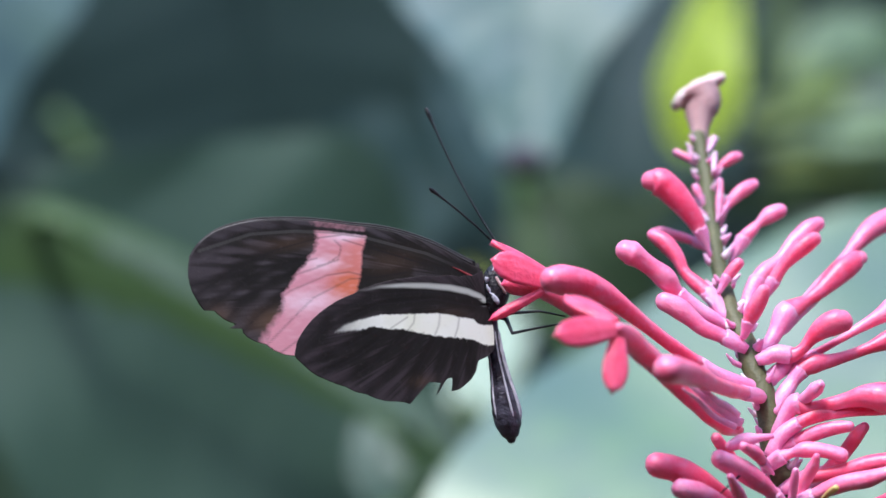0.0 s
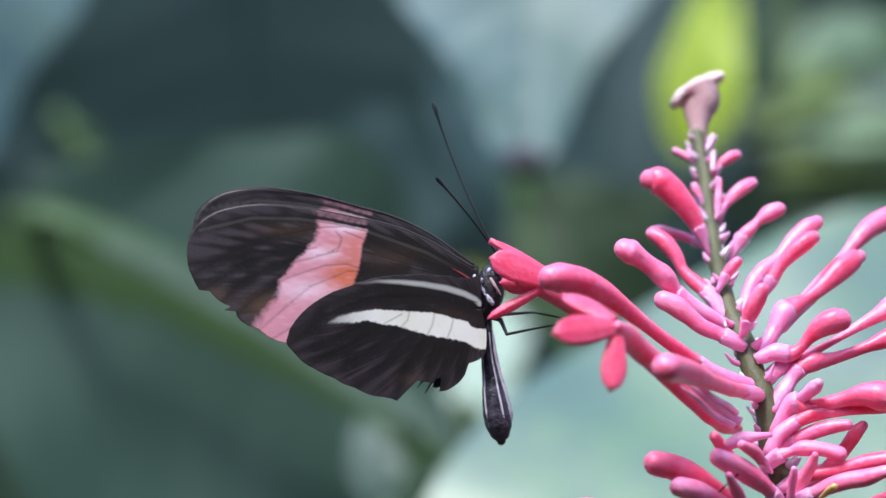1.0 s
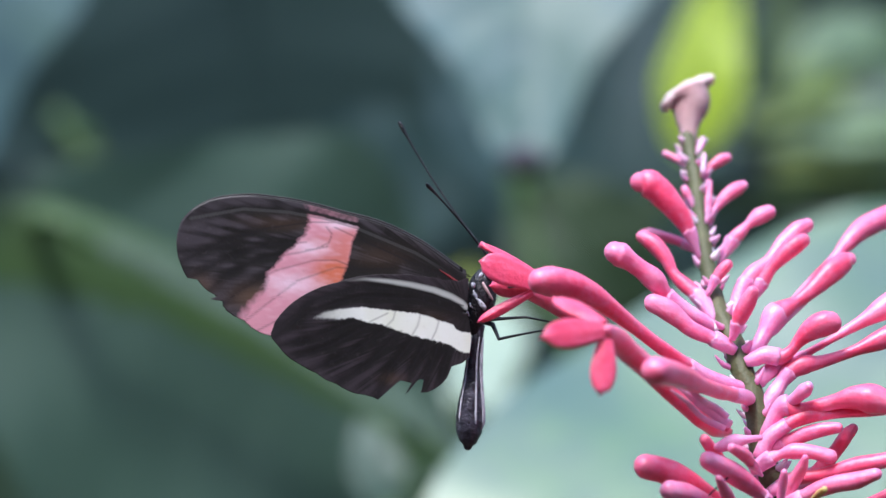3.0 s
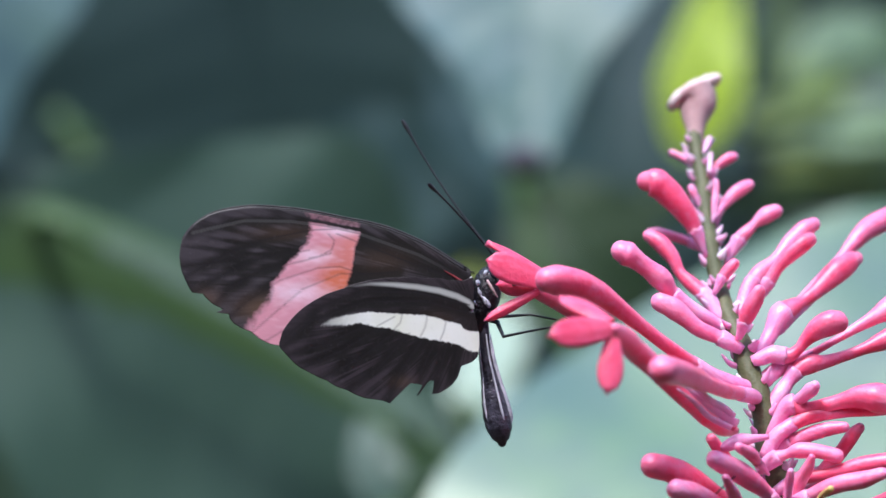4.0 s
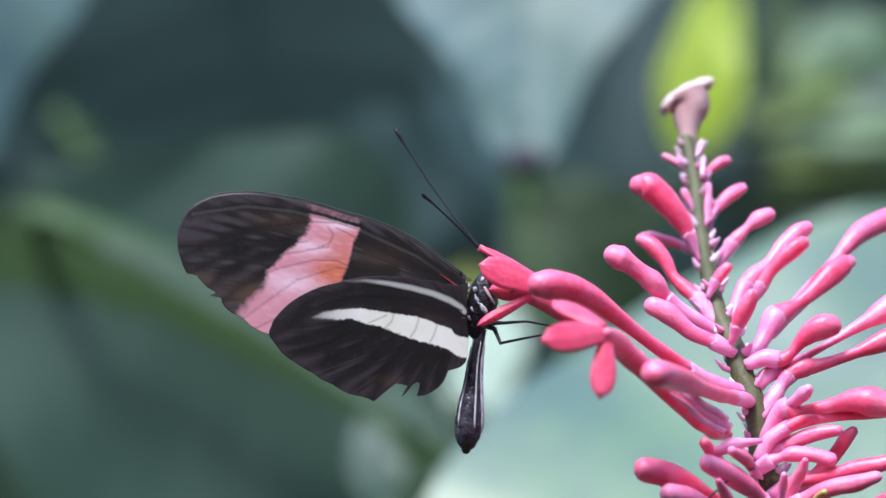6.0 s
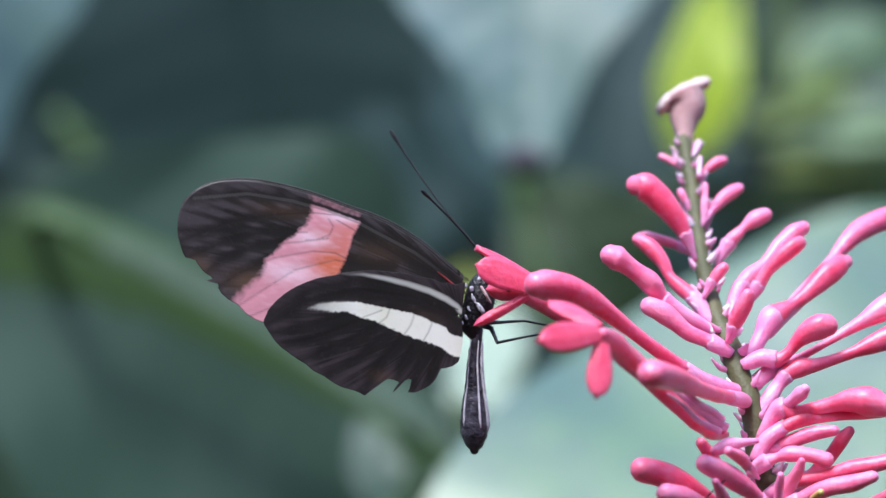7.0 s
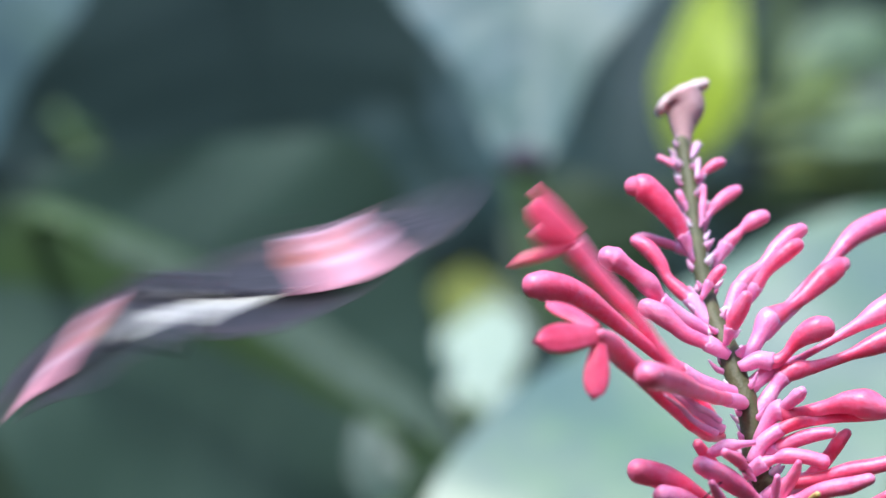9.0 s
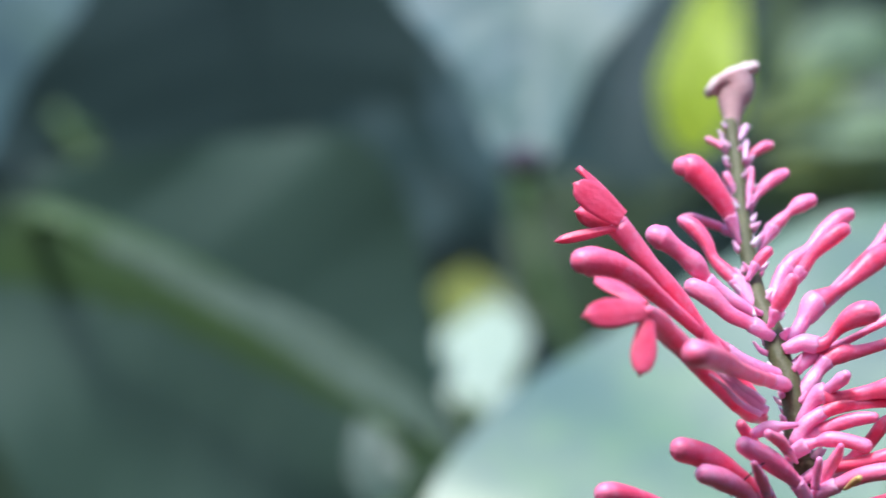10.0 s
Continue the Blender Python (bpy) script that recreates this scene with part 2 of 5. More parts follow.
def part(name, bm, mat, parent=None, label="", origin=None, smooth=True):
    """Links a bmesh as one object; origin: the point (metres, in the parent's space) it turns about."""
    if origin is not None:
        bmesh.ops.translate(bm, vec=-Vector(origin), verts=bm.verts)
    me = bpy.data.meshes.new(name)
    bmesh.ops.recalc_face_normals(bm, faces=bm.faces)
    bm.to_mesh(me)
    bm.free()
    for poly in me.polygons:
        poly.use_smooth = smooth
    me.materials.append(mat)
    ob = new(name, me)
    if parent is not None:
        ob.parent = parent
    if origin is not None:
        ob.location = origin
    if label:
        tagged(ob, label)
    return ob


def spline(pts, n):
    """Catmull-Rom through rows of numbers, n steps a span."""
    pts = [np.array(p, float) for p in pts]
    ext = [2 * pts[0] - pts[1]] + pts + [2 * pts[-1] - pts[-2]]
    out = []
    for i in range(1, len(ext) - 2):
        p0, p1, p2, p3 = ext[i - 1:i + 3]
        for k in range(n):
            t = k / n
            out.append(0.5 * (2 * p1 + (p2 - p0) * t + (2 * p0 - 5 * p1 + 4 * p2 - p3) * t * t + (3 * p1 - p0 - 3 * p2 + p3) * t ** 3))
    out.append(pts[-1])
    return out


def tube(bm, pts, radii, sides=10, n=4, round_end=True, flat=1.0, side=Vector((0, 1, 0))):
    """A round-ended tube through pts (metres) with a radius at each; flat squeezes it across the side direction."""
    rows = spline([(*p, r) for p, r in zip(pts, radii)], n)
    cent = [Vector(r[:3]) for r in rows]
    rad = [max(float(r[3]), 1e-5) for r in rows]
    rings = []
    for i, (c, r) in enumerate(zip(cent, rad)):
        d = (cent[min(i + 1, len(cent) - 1)] - cent[max(i - 1, 0)]).normalized()
        rings.append((c, r, d))
    if round_end:
        c, r, d = rings[-1]
        for a in (25, 48, 68, 82):
            rings.append((c + d * r * math.sin(radians(a)), r * math.cos(radians(a)), d))
    last = None
    made = []
    along = bm.verts.layers.float.get("along")
    for i, (c, r, d) in enumerate(rings):
        u = side - d * side.dot(d)
        u = u.normalized() if u.length > 1e-4 else d.orthogonal().normalized()
        w = d.cross(u)
        ring = [bm.verts.new(c + u * (math.cos(a) * r * flat) + w * (math.sin(a) * r)) for a in (math.tau * k / sides for k in range(sides))]
        if along:
            for v in ring:
                v[along] = min(1.0, i / (len(cent) - 1))
        if last:
            for k in range(sides):
                bm.faces.new((last[k], last[(k + 1) % sides], ring[(k + 1) % sides], ring[k]))
        last = ring
        made.append(ring)
    bm.faces.new(list(reversed(made[0])))
    bm.faces.new(made[-1])
    return made


def ball(bm, centre, radii, turn=None, seg=12):
    m = Matrix.Translation(centre) @ (turn if turn is not None else Matrix()) @ Matrix.Diagonal((*radii, 1))
    bmesh.ops.create_uvsphere(bm, u_segments=seg, v_segments=max(6, seg * 2 // 3), radius=1, matrix=m)


# ---- ground ----
gb = bmesh.new()
STEPS = 60
gv = {}
for i in range(STEPS + 1):
    for j in range(STEPS + 1):
        gx, gy = ((2 * i / STEPS - 1), (2 * j / STEPS - 1))
        gx, gy = 300 * gx * abs(gx) ** 2.5, 300 * gy * abs(gy) ** 2.5
        gv[i, j] = gb.verts.new((gx, gy, 0.02 * noise.noise(Vector((gx * 2, gy * 2, 0))) * min(1, 4 / (1 + abs(gx) + abs(gy)))))
for i in range(STEPS):
    for j in range(STEPS):
        gb.faces.new((gv[i, j], gv[i + 1, j], gv[i + 1, j + 1], gv[i, j + 1]))
tagged(part("ground", gb, SOIL), "dark brown garden soil under the shrubs", "ground", kind="structure")


# ---- broad background leaves ----
def blade(bm, base, tip, face, width, drip=0.12, fold=0.12, belly=0.42, droop=0.08, wave=0.01, nu=36, nv=14, uneven=1.0, shoulder=0.55, bend=0.0, lift=0.0, outline=None):
    """A broad leaf from base to tip (metres) whose upper side looks along face."""
    base, tip, face = Vector(base), Vector(tip), Vector(face)
    along = tip - base
    length = along.length
    d = along.normalized()
    n = (face - d * face.dot(d)).normalized()
    s = d.cross(n)
    grid = []
    for i in range(nu + 1):
        u = i / nu
        body = (max(u, 1e-4) / belly) ** shoulder if u < belly else math.cos((u - belly) / (1 - belly) * math.pi / 2) ** (0.8 + 4 * drip)
        body = min(body, 1.0) if u < belly else body
        if outline:
            body = float(np.interp(u, [q[0] for q in outline], [q[1] for q in outline]))
        w = max(width * body, 0.0004)
        row = []
        for j in range(nv + 1):
            v = 2 * j / nv - 1
            side_w = w * (uneven if v > 0 else 1.0)
            h = fold * abs(v) * side_w - droop * length * (2 * u - 1) ** 2 + wave * length * math.sin(u * 17 + 3 * v) * abs(v)
            h -= lift * max(0.0, -v) * side_w
            back = 0.10 * length * max(0.0, abs(v) - 0.2) * max(0.0, 0.3 - u) / 0.3
            h += 0.004 * length * abs(math.sin((u - abs(v) * 0.18) * 26)) * min(1, 4 * abs(v))
            row.append(bm.verts.new(base + d * (u * length - back) + s * (v * side_w + bend * length * 4 * u * (1 - u)) + n * h))
        grid.append(row)
    for i in range(nu):
        for j in range(nv):
            bm.faces.new((grid[i][j], grid[i][j + 1], grid[i + 1][j + 1], grid[i + 1][j]))
    return [grid[i][nv // 2].co + n * 0.0006 for i in range(nu + 1)]


def broad_leaf(plant, root, base, tip, face, width, mat, label, rib=None, rib_width=0.0016, rib_flat=1.0, rib_taper=0.8, tip_mat=None, **shape):
    """A leaf with its midrib and its stalk down to root; a part of the plant."""
    bm = bmesh.new()
    mid = blade(bm, base, tip, face, width, **shape)
    leaf = part("leaf", bm, mat, plant, label)
    solid = leaf.modifiers.new("thickness", "SOLIDIFY")
    solid.thickness = 0.0006
    leaf.modifiers.new("edges", "EDGE_SPLIT").split_angle = radians(50)
    bm = bmesh.new()
    pts = mid[::4]
    tube(bm, pts, [rib_width * (1 - rib_taper * k / (len(pts) - 1)) for k in range(len(pts))], sides=10, n=3, flat=rib_flat, side=Vector(face).normalized())
    part("midrib", bm, rib or LEAF_VEIN, leaf)
    bm = bmesh.new()
    b, r = Vector(base), Vector(root)
    out = (b - Vector(tip)).normalized()
    tube(bm, [r, r.lerp(b, 0.5) + out * 0.25 * (b - r).length, b + out * 0.01, b], [0.003, 0.0022, 0.0018, 0.0016], sides=8, n=6)
    part("stalk", bm, LEAF_VEIN, leaf)
    if tip_mat:
        bm = bmesh.new()
        t = Vector(tip)
        ball(bm, t - (t - b).normalized() * 0.002, (0.0045, 0.002, 0.0035))
        part("leaf_tip", bm, tip_mat, leaf, "withered dark purple leaf tip")
    return leaf


def plant_with_stem(name, foot, top, label, category):
    """An Empty at the foot that carries a main stem; leaves are added to it in world coordinates."""
    thing = tagged(new(name), label, category)
    bm = bmesh.new()
    f, t = Vector(foot), Vector(top)
    tube(bm, [f - Vector((0, 0, 0.03)), f.lerp(t, 0.35) + Vector((0.012, 0.01, 0)), f.lerp(t, 0.7) - Vector((0.01, 0, 0)), t], [0.011, 0.009, 0.007, 0.004], sides=10, n=6)
    part("stem", bm, WOOD, thing)
    return thing


# hanging leaves with sky sheen in their colour, shade in those behind
HANGING_LEAF = [(0, 0.05), (0.1, 0.5), (0.22, 0.85), (0.35, 1.0), (0.5, 0.87), (0.583, 0.74), (0.683, 0.53), (0.75, 0.43), (0.817, 0.35), (0.95, 0.21), (0.98, 0.15), (1, 0.02)]
climber = plant_with_stem("broadleaf_shrub", (-0.10, 0.62, 0.0), (0.02, 0.60, 1.62), "tall shrub with broad blue-green drip-tipped leaves", "shrub")
broad_leaf(climber, (0.01, 0.60, 1.40), mm((15.5, 330, 85.7)), mm((16.0, 300, 15.7)), (0.0, -0.72, 0.70), 0.0293, LEAF_SKY, "hanging leaf with a drip tip, sky sheen in its pale blue-green", rib=LEAF_SKY, rib_width=0.0009, tip_mat=LEAF_TIP, droop=0.02, fold=0.05, nu=60, outline=HANGING_LEAF)
broad_leaf(climber, (0.0, 0.60, 1.42), mm((-98.8, 325, 86.4)), mm((-96.8, 315, 16.0)), (0.1, -0.72, 0.70), 0.0302, LEAF_SKY, "hanging leaf, sky sheen in its pale blue-green", rib=LEAF_SKY, rib_width=0.0009, droop=0.02, fold=0.05, nu=60, outline=HANGING_LEAF)
broad_leaf(climber, (0.0, 0.60, 1.30), mm((-53.8, 461, 102.7)), mm((-35.4, 466, -24.0)), (0.0, -0.98, 0.06), 0.076, LEAF_BLUE, "blue-green leaf, shade and faint sheen put into its colour", rib=LEAF_BLUE, drip=0.05, droop=0.02)
broad_leaf(climber, (0.0, 0.60, 1.28), mm((45.4, 475, 86.6)), mm((29.8, 450, -23.6)), (0.1, -0.95, 0.1), 0.044, LEAF_SLATE, "slate green leaf, shade put into its colour", rib=LEAF_SLATE, drip=0.05, droop=0.02)
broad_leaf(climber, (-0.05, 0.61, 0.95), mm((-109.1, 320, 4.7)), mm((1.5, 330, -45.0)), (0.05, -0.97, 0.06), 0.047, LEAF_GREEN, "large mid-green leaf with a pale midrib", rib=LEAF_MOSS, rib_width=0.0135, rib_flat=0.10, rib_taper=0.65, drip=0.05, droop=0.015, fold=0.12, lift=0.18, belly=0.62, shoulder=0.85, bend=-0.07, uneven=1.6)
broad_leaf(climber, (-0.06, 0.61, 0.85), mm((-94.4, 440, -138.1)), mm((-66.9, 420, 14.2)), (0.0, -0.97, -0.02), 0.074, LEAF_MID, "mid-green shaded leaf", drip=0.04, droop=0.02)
# added strip: carries on the big leaf's pale midrib towards its tip
broad_leaf(climber, mm((-79.3, 345, -1.1)), mm((-69.0, 306, 0.7)), mm((5.7, 304, -41.6)), (0.0, -0.95, 0.3), 0.0045, LEAF_SAGE, "added sage strip that carries on the pale midrib", rib=LEAF_SAGE, rib_width=0.0007, drip=0.0, droop=0.01, fold=0.02, wave=0.002, belly=0.65, bend=-0.05)
broad_leaf(climber, (0.0, 0.60, 1.15), mm((-47.0, 453, 8.0)), mm((19.0, 452, 10.0)), (0.0, -0.99, 0.07), 0.018, LEAF_SLATE, "slate green leaf, soft sheen and shade in its colour", rib=LEAF_SLATE, rib_width=0.0007, drip=0.03, droop=0.01, fold=0.02, bend=-0.10)

# the low leaves, pale with painted sky sheen, and the young growth among them
low = plant_with_stem("low_broadleaf_plant", (0.10, 0.42, 0.0), (0.10, 0.40, 0.98), "low plant with very broad pale green leaves", "plant")
broad_leaf(low, (0.10, 0.40, 0.90), mm((55.9, 130, -143.0)), mm((93.3, 262, 11.3)), (-0.1, -0.62, 0.78), 0.084, LEAF_PALE, "very broad leaf, sky light put into its pale green", drip=-0.03, belly=0.5, droop=0.02, fold=0.05)
# a glossy highlight among the leaves, built as a whitish leaf
broad_leaf(low, (0.10, 0.40, 0.92), mm((7.8, 380, -35.4)), mm((10.0, 420, -9.5)), (-0.25, -0.4, 0.9), 0.0110, LEAF_GLINT, "small pale leaf in place of a glossy highlight", drip=0.03, rib=LEAF_GLINT, rib_width=0.0006)
broad_leaf(low, (0.10, 0.40, 0.92), mm((-7.4, 330, -34.6)), mm((1.9, 360, -20.2)), (-0.25, -0.5, 0.8), 0.0047, LEAF_SAGE, "small sage green young leaf", drip=0.03, rib=LEAF_SAGE, rib_width=0.0006)
broad_leaf(low, (0.10, 0.40, 0.94), mm((18.2, 430, -20.5)), mm((19.1, 445, -4.5)), (-0.2, -0.7, 0.7), 0.0086, LEAF_SAGE, "small grey-green young leaf", drip=0.06, rib=LEAF_SAGE, rib_width=0.0005)
broad_leaf(low, (0.10, 0.40, 0.93), mm((5.2, 415, -19.5)), mm((6.7, 440, -2.2)), (0.1, -0.8, 0.5), 0.0077, LEAF_GOLD, "small yellow-green young leaf", drip=0.06, rib=LEAF_GOLD, rib_width=0.0005)
broad_leaf(low, (0.10, 0.40, 0.95), mm((21.4, 430, 13.0)), mm((45.7, 425, -19.1)), (0.0, -0.97, 0.1), 0.020, LEAF_DEEP_SHADE, "deep green leaf, shade put into its colour", drip=0.02, rib=LEAF_DEEP_SHADE)
broad_leaf(low, (0.0, 0.40, 0.90), mm((-10.3, 285, -52.5)), mm((-16.0, 296, -32.1)), (-0.1, -0.75, 0.65), 0.0056, LEAF_GREEN, "small mid-green leaf", rib=LEAF_GREEN, drip=0.04)

# yellow-green foliage, with sunlight put into the lime leaf's colour
lime = plant_with_stem("sunlit_shrub", (0.22, 0.70, 0.0), (0.16, 0.66, 1.45), "sunlit shrub with yellow-green leaves", "shrub")
broad_leaf(lime, (0.17, 0.66, 1.25), mm((64.8, 442, 65.5)), mm((55.9, 428, 22.3)), (-0.1, -0.75, 0.65), 0.0099, LEAF_LIME, "yellow-green leaf, sunlight put into its bright colour", rib=LEAF_LIME, rib_width=0.0008, drip=-0.08, belly=0.6)
broad_leaf(lime, (0.17, 0.66, 1.22), mm((97.2, 480, 43.6)), mm((72.3, 455, 30.6)), (-0.1, -0.75, 0.65), 0.0094, LEAF_OLIVE, "olive green leaf", drip=-0.05)
broad_leaf(lime, (0.17, 0.66, 1.20), mm((116.8, 462, 30.1)), mm((66.5, 458, 27.4)), (0.0, -0.6, 0.8), 0.0104, LEAF_GREY, "soft grey-green leaf", drip=0.0)
broad_leaf(lime, (0.18, 0.66, 1.22), mm((126.5, 520, 51.0)), mm((84.1, 485, 45.2)), (0.0, -0.7, 0.7), 0.0166, LEAF_GREY, "soft grey-green leaf", drip=0.0)
broad_leaf(lime, (0.18, 0.66, 1.18), mm((121.3, 500, 20.9)), mm((57.0, 490, 21.4)), (0.0, -0.8, 0.6), 0.0076, LEAF_OLIVE, "olive green leaf", drip=0.0)
broad_leaf(lime, (0.18, 0.66, 1.12), mm((123.1, 470, 13.8)), mm((38.6, 440, 10.6)), (0.0, -0.99, -0.1), 0.0050, LEAF_SHADE, "deep green leaf, shade put into its colour", drip=0.02)
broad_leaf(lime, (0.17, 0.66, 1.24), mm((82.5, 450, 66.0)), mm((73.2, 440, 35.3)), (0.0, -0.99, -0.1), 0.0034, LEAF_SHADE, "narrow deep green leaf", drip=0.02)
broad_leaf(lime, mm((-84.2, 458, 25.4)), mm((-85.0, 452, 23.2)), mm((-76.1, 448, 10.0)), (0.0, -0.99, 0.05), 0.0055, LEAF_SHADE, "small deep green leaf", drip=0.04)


# dense dark planting that closes the view
rng = random.Random(4)
hb = bmesh.new()
for k in range(1500):
    hx, hz = rng.uniform(-1.6, 1.6), rng.uniform(0.02, 2.1)
    hy = 0.95 + 0.35 * rng.random() + 0.12 * hx * hx
    ln = rng.uniform(0.07, 0.13)
    b0 = Vector((hx, hy, hz))
    d0 = Vector((rng.uniform(-1, 1), rng.uniform(-0.9, 0.1), rng.uniform(-1, 0.4))).normalized()
    blade(hb, b0, b0 + d0 * ln, Vector((rng.uniform(-0.5, 0.5), -0.6, rng.uniform(0.1, 0.9))), ln * 0.32, drip=0.08, nu=6, nv=4)
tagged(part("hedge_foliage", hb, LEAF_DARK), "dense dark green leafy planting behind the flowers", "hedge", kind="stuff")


def hedge_mass(name, line, height, thick, label):
    """A rounded, uneven bank of foliage along a line on the ground."""
    wb = bmesh.new()
    rings = []
    for i, p in enumerate(line):
        q = line[min(i + 1, len(line) - 1)] - line[max(i - 1, 0)]
        side = Vector((-q.y, q.x, 0)).normalized()
        ring = []
        for k in range(19):
            f = math.pi * k / 18
            v = p + side * (thick * math.copysign(abs(math.cos(f)) ** 0.6, math.cos(f))) + Vector((0, 0, height * math.sin(f) ** 0.5 - 0.02))
            v += Vector((noise.noise(v * 3), noise.noise(v * 3 + Vector((4, 0, 0))), noise.noise(v * 2.2 + Vector((0, 7, 0))) * math.sin(f))) * 0.11
            ring.append(wb.verts.new(v))
        rings.append(ring)
    for p, q in zip(rings, rings[1:]):
        for k in range(18):
            wb.faces.new((p[k], p[k + 1], q[k + 1], q[k]))
    wb.faces.new(rings[0])
    wb.faces.new(list(reversed(rings[-1])))
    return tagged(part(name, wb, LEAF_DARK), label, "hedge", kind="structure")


# a dark bank added to stand for deep shade between the leaves
hedge_mass("backdrop", [Vector((-2.6 + 5.2 * k / 52, 1.78, 0)) for k in range(53)], 2.25, 0.22, "dark bank standing for the deep shade behind the planting")

# unseen foliage added round and behind the camera to block the low sky
tb = bmesh.new()
for k in range(1700):
    a = rng.uniform(-0.15, math.pi + 0.15) + math.pi
    rad = rng.uniform(2.45, 3.3)
    b0 = Vector((math.cos(a) * rad, math.sin(a) * rad, rng.uniform(0.05, 3.0) if rad < 2.95 else rng.uniform(2.75, 3.1)))
    d0 = Vector((rng.uniform(-1, 1), rng.uniform(-1, 1), rng.uniform(-0.9, 0.5))).normalized()
    ln = rng.uniform(0.25, 0.45)
    blade(tb, b0, b0 + d0 * ln, Vector((-b0.x, -b0.y, rng.uniform(0, 2))), ln * 0.34, drip=0.08, nu=6, nv=4)
tagged(part("unseen_foliage", tb, LEAF_DARK), "added foliage out of view that blocks the low sky", "foliage", kind="stuff")
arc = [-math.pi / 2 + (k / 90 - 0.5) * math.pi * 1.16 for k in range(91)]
hedge_mass("unseen_hedge", [Vector((math.cos(a) * 3.15, math.sin(a) * 3.15, 0)) for a in arc], 3.0, 0.2, "added hedge mass out of view that blocks the low sky")


# ---- the flower spike ----
PIVOT = mm((71.14, 0, -157.07))
spike = tagged(new("flower_spike"), "upright pink tubular flower spike on an olive stem", "flower")
spike.location = PIVOT


def at_spike(p):
    return mm(p) - PIVOT


STEM_LINE = [(71.14, 0, -157.07, 3.0), (58.3, 0, -100.6, 2.7), (47.9, 2, -54.2, 2.1),
    (43.8, 4.0, -31.54, 1.8), (42.9, 4.4, -29.05, 1.73), (42.22, 4.8, -26.9, 1.66), (41.77, 5.3, -24.4, 1.59), (41.48, 6.2, -21.19, 1.52), (40.97, 7.0, -18.47, 1.45), (40.05, 8.1, -16.33, 1.45), (39.43, 9.4, -14.04, 1.53), (38.52, 10.9, -11.38, 1.46), (37.62, 12.6, -9.37, 1.32), (36.9, 14.8, -6.83, 1.25), (36.36, 17.7, -3.92, 1.11), (35.92, 21.1, -0.97, 1.11), (35.69, 24.4, 2.01, 1.12), (35.44, 27.4, 5.02, 1.13), (35.27, 30.6, 8.45, 1.06), (34.78, 33.5, 12.28, 0.99), (34.37, 35.4, 14.99, 1.07)]
bm = bmesh.new()
tube(bm, [at_spike(p) for p in STEM_LINE], [p[3] * 0.001 for p in STEM_LINE], sides=16, n=8)
for v in bm.verts:
    q = v.co * 500
    v.co += Vector((noise.noise(q), noise.noise(q + Vector((7, 1, 3))), 0)) * 0.00016
part("stem", bm, STEM, spike, "thick olive green stem with pale nodes")


def lumpy(bm, seed, much=0.00022):
    """Uneven swellings of a living surface."""
    for v in bm.verts:
        q = v.co * 280 + Vector((seed, 0, 0))
        v.co += Vector((noise.noise(q), noise.noise(q + Vector((9, 3, 1))), noise.noise(q + Vector((2, 8, 5))))) * much


def redden(bm):
    """Leaves out the pale foot of a flower tube."""
    lay = bm.verts.layers.float.get("along")
    for v in bm.verts:
        v[lay] = 0.45 + 0.55 * v[lay]


def bud(rows, mat=BUD_PINK, label="pink tubular flower bud"):
    """A tubular bud from its foot at the stem to its folded tip; rows hold the centre line and the radius in millimetres."""
    p = [at_spike(q) for q in rows]
    seed = rows[-1][0] * 0.37 + rows[-1][2]
    bm = bmesh.new()
    bm.verts.layers.float.new("along")
    rings = tube(bm, p, [q[3] * 0.001 for q in rows], sides=18, n=5)
    last = len(rings) - 1
    for i, ring in enumerate(rings):
        # the petals overlap in shallow ridges towards the tip
        fold = 0.07 * min(1.0, max(0.0, i / last - 0.45) * 3)
        c = sum((v.co for v in ring), Vector()) / len(ring)
        swell = 1 + 0.08 * noise.noise(Vector((min(i, last - 6) * 0.23, seed, 0)))
        for k, v in enumerate(ring):
            wave = abs(math.sin(1.5 * math.tau * k / len(ring) + seed + i * 0.03)) - 0.5
            v.co = c + (v.co - c) * (swell + fold * wave)
    lumpy(bm, seed, 0.00016)
    ob = part("bud", bm, mat, spike, label)
    if mat in (BUD_PINK, BUD_RED):
        # a soft sleeve with a lobed rim round the foot
        rows_of = spline([(*q, w[3] * 0.001) for q, w in zip(p, rows)], 4)
        size = max(3, round(len(rows_of) * 0.26))
        bm = bmesh.new()
        back = (p[0] - p[1]).normalized() * 0.0012
        sleeve = tube(bm, [p[0] + back] + [Vector(q[:3]) for q in rows_of[:size]], [rows[0][3] * 0.0008] + [q[3] * 1.12 + 0.00004 for q in rows_of[:size]], sides=20, n=2, round_end=False)
        ahead = Vector(rows_of[size][:3]) - Vector(rows_of[size - 1][:3])
        for ring in sleeve[-2:]:
            for k, v in enumerate(ring):
                v.co += ahead * (0.9 * abs(math.sin(2.5 * math.tau * k / 20 + seed)) - 0.3)
        lumpy(bm, seed + 2, 0.00018)
        part("calyx", bm, CALYX, ob, "pale pink calyx")
    return ob


bud([(34.12, 32.7, 11.13, 0.23), (32.79, 33.4, 12.29, 0.44), (31.31, 34.0, 12.99, 0.44)], BUD_PINK, "small pink bud")
bud([(35.87, 31.7, 9.74, 0.23), (37.27, 32.2, 11.11, 0.52), (38.75, 32.8, 12.18, 0.76), (39.53, 33.0, 12.48, 0.6)], BUD_PINK, "small pink bud")
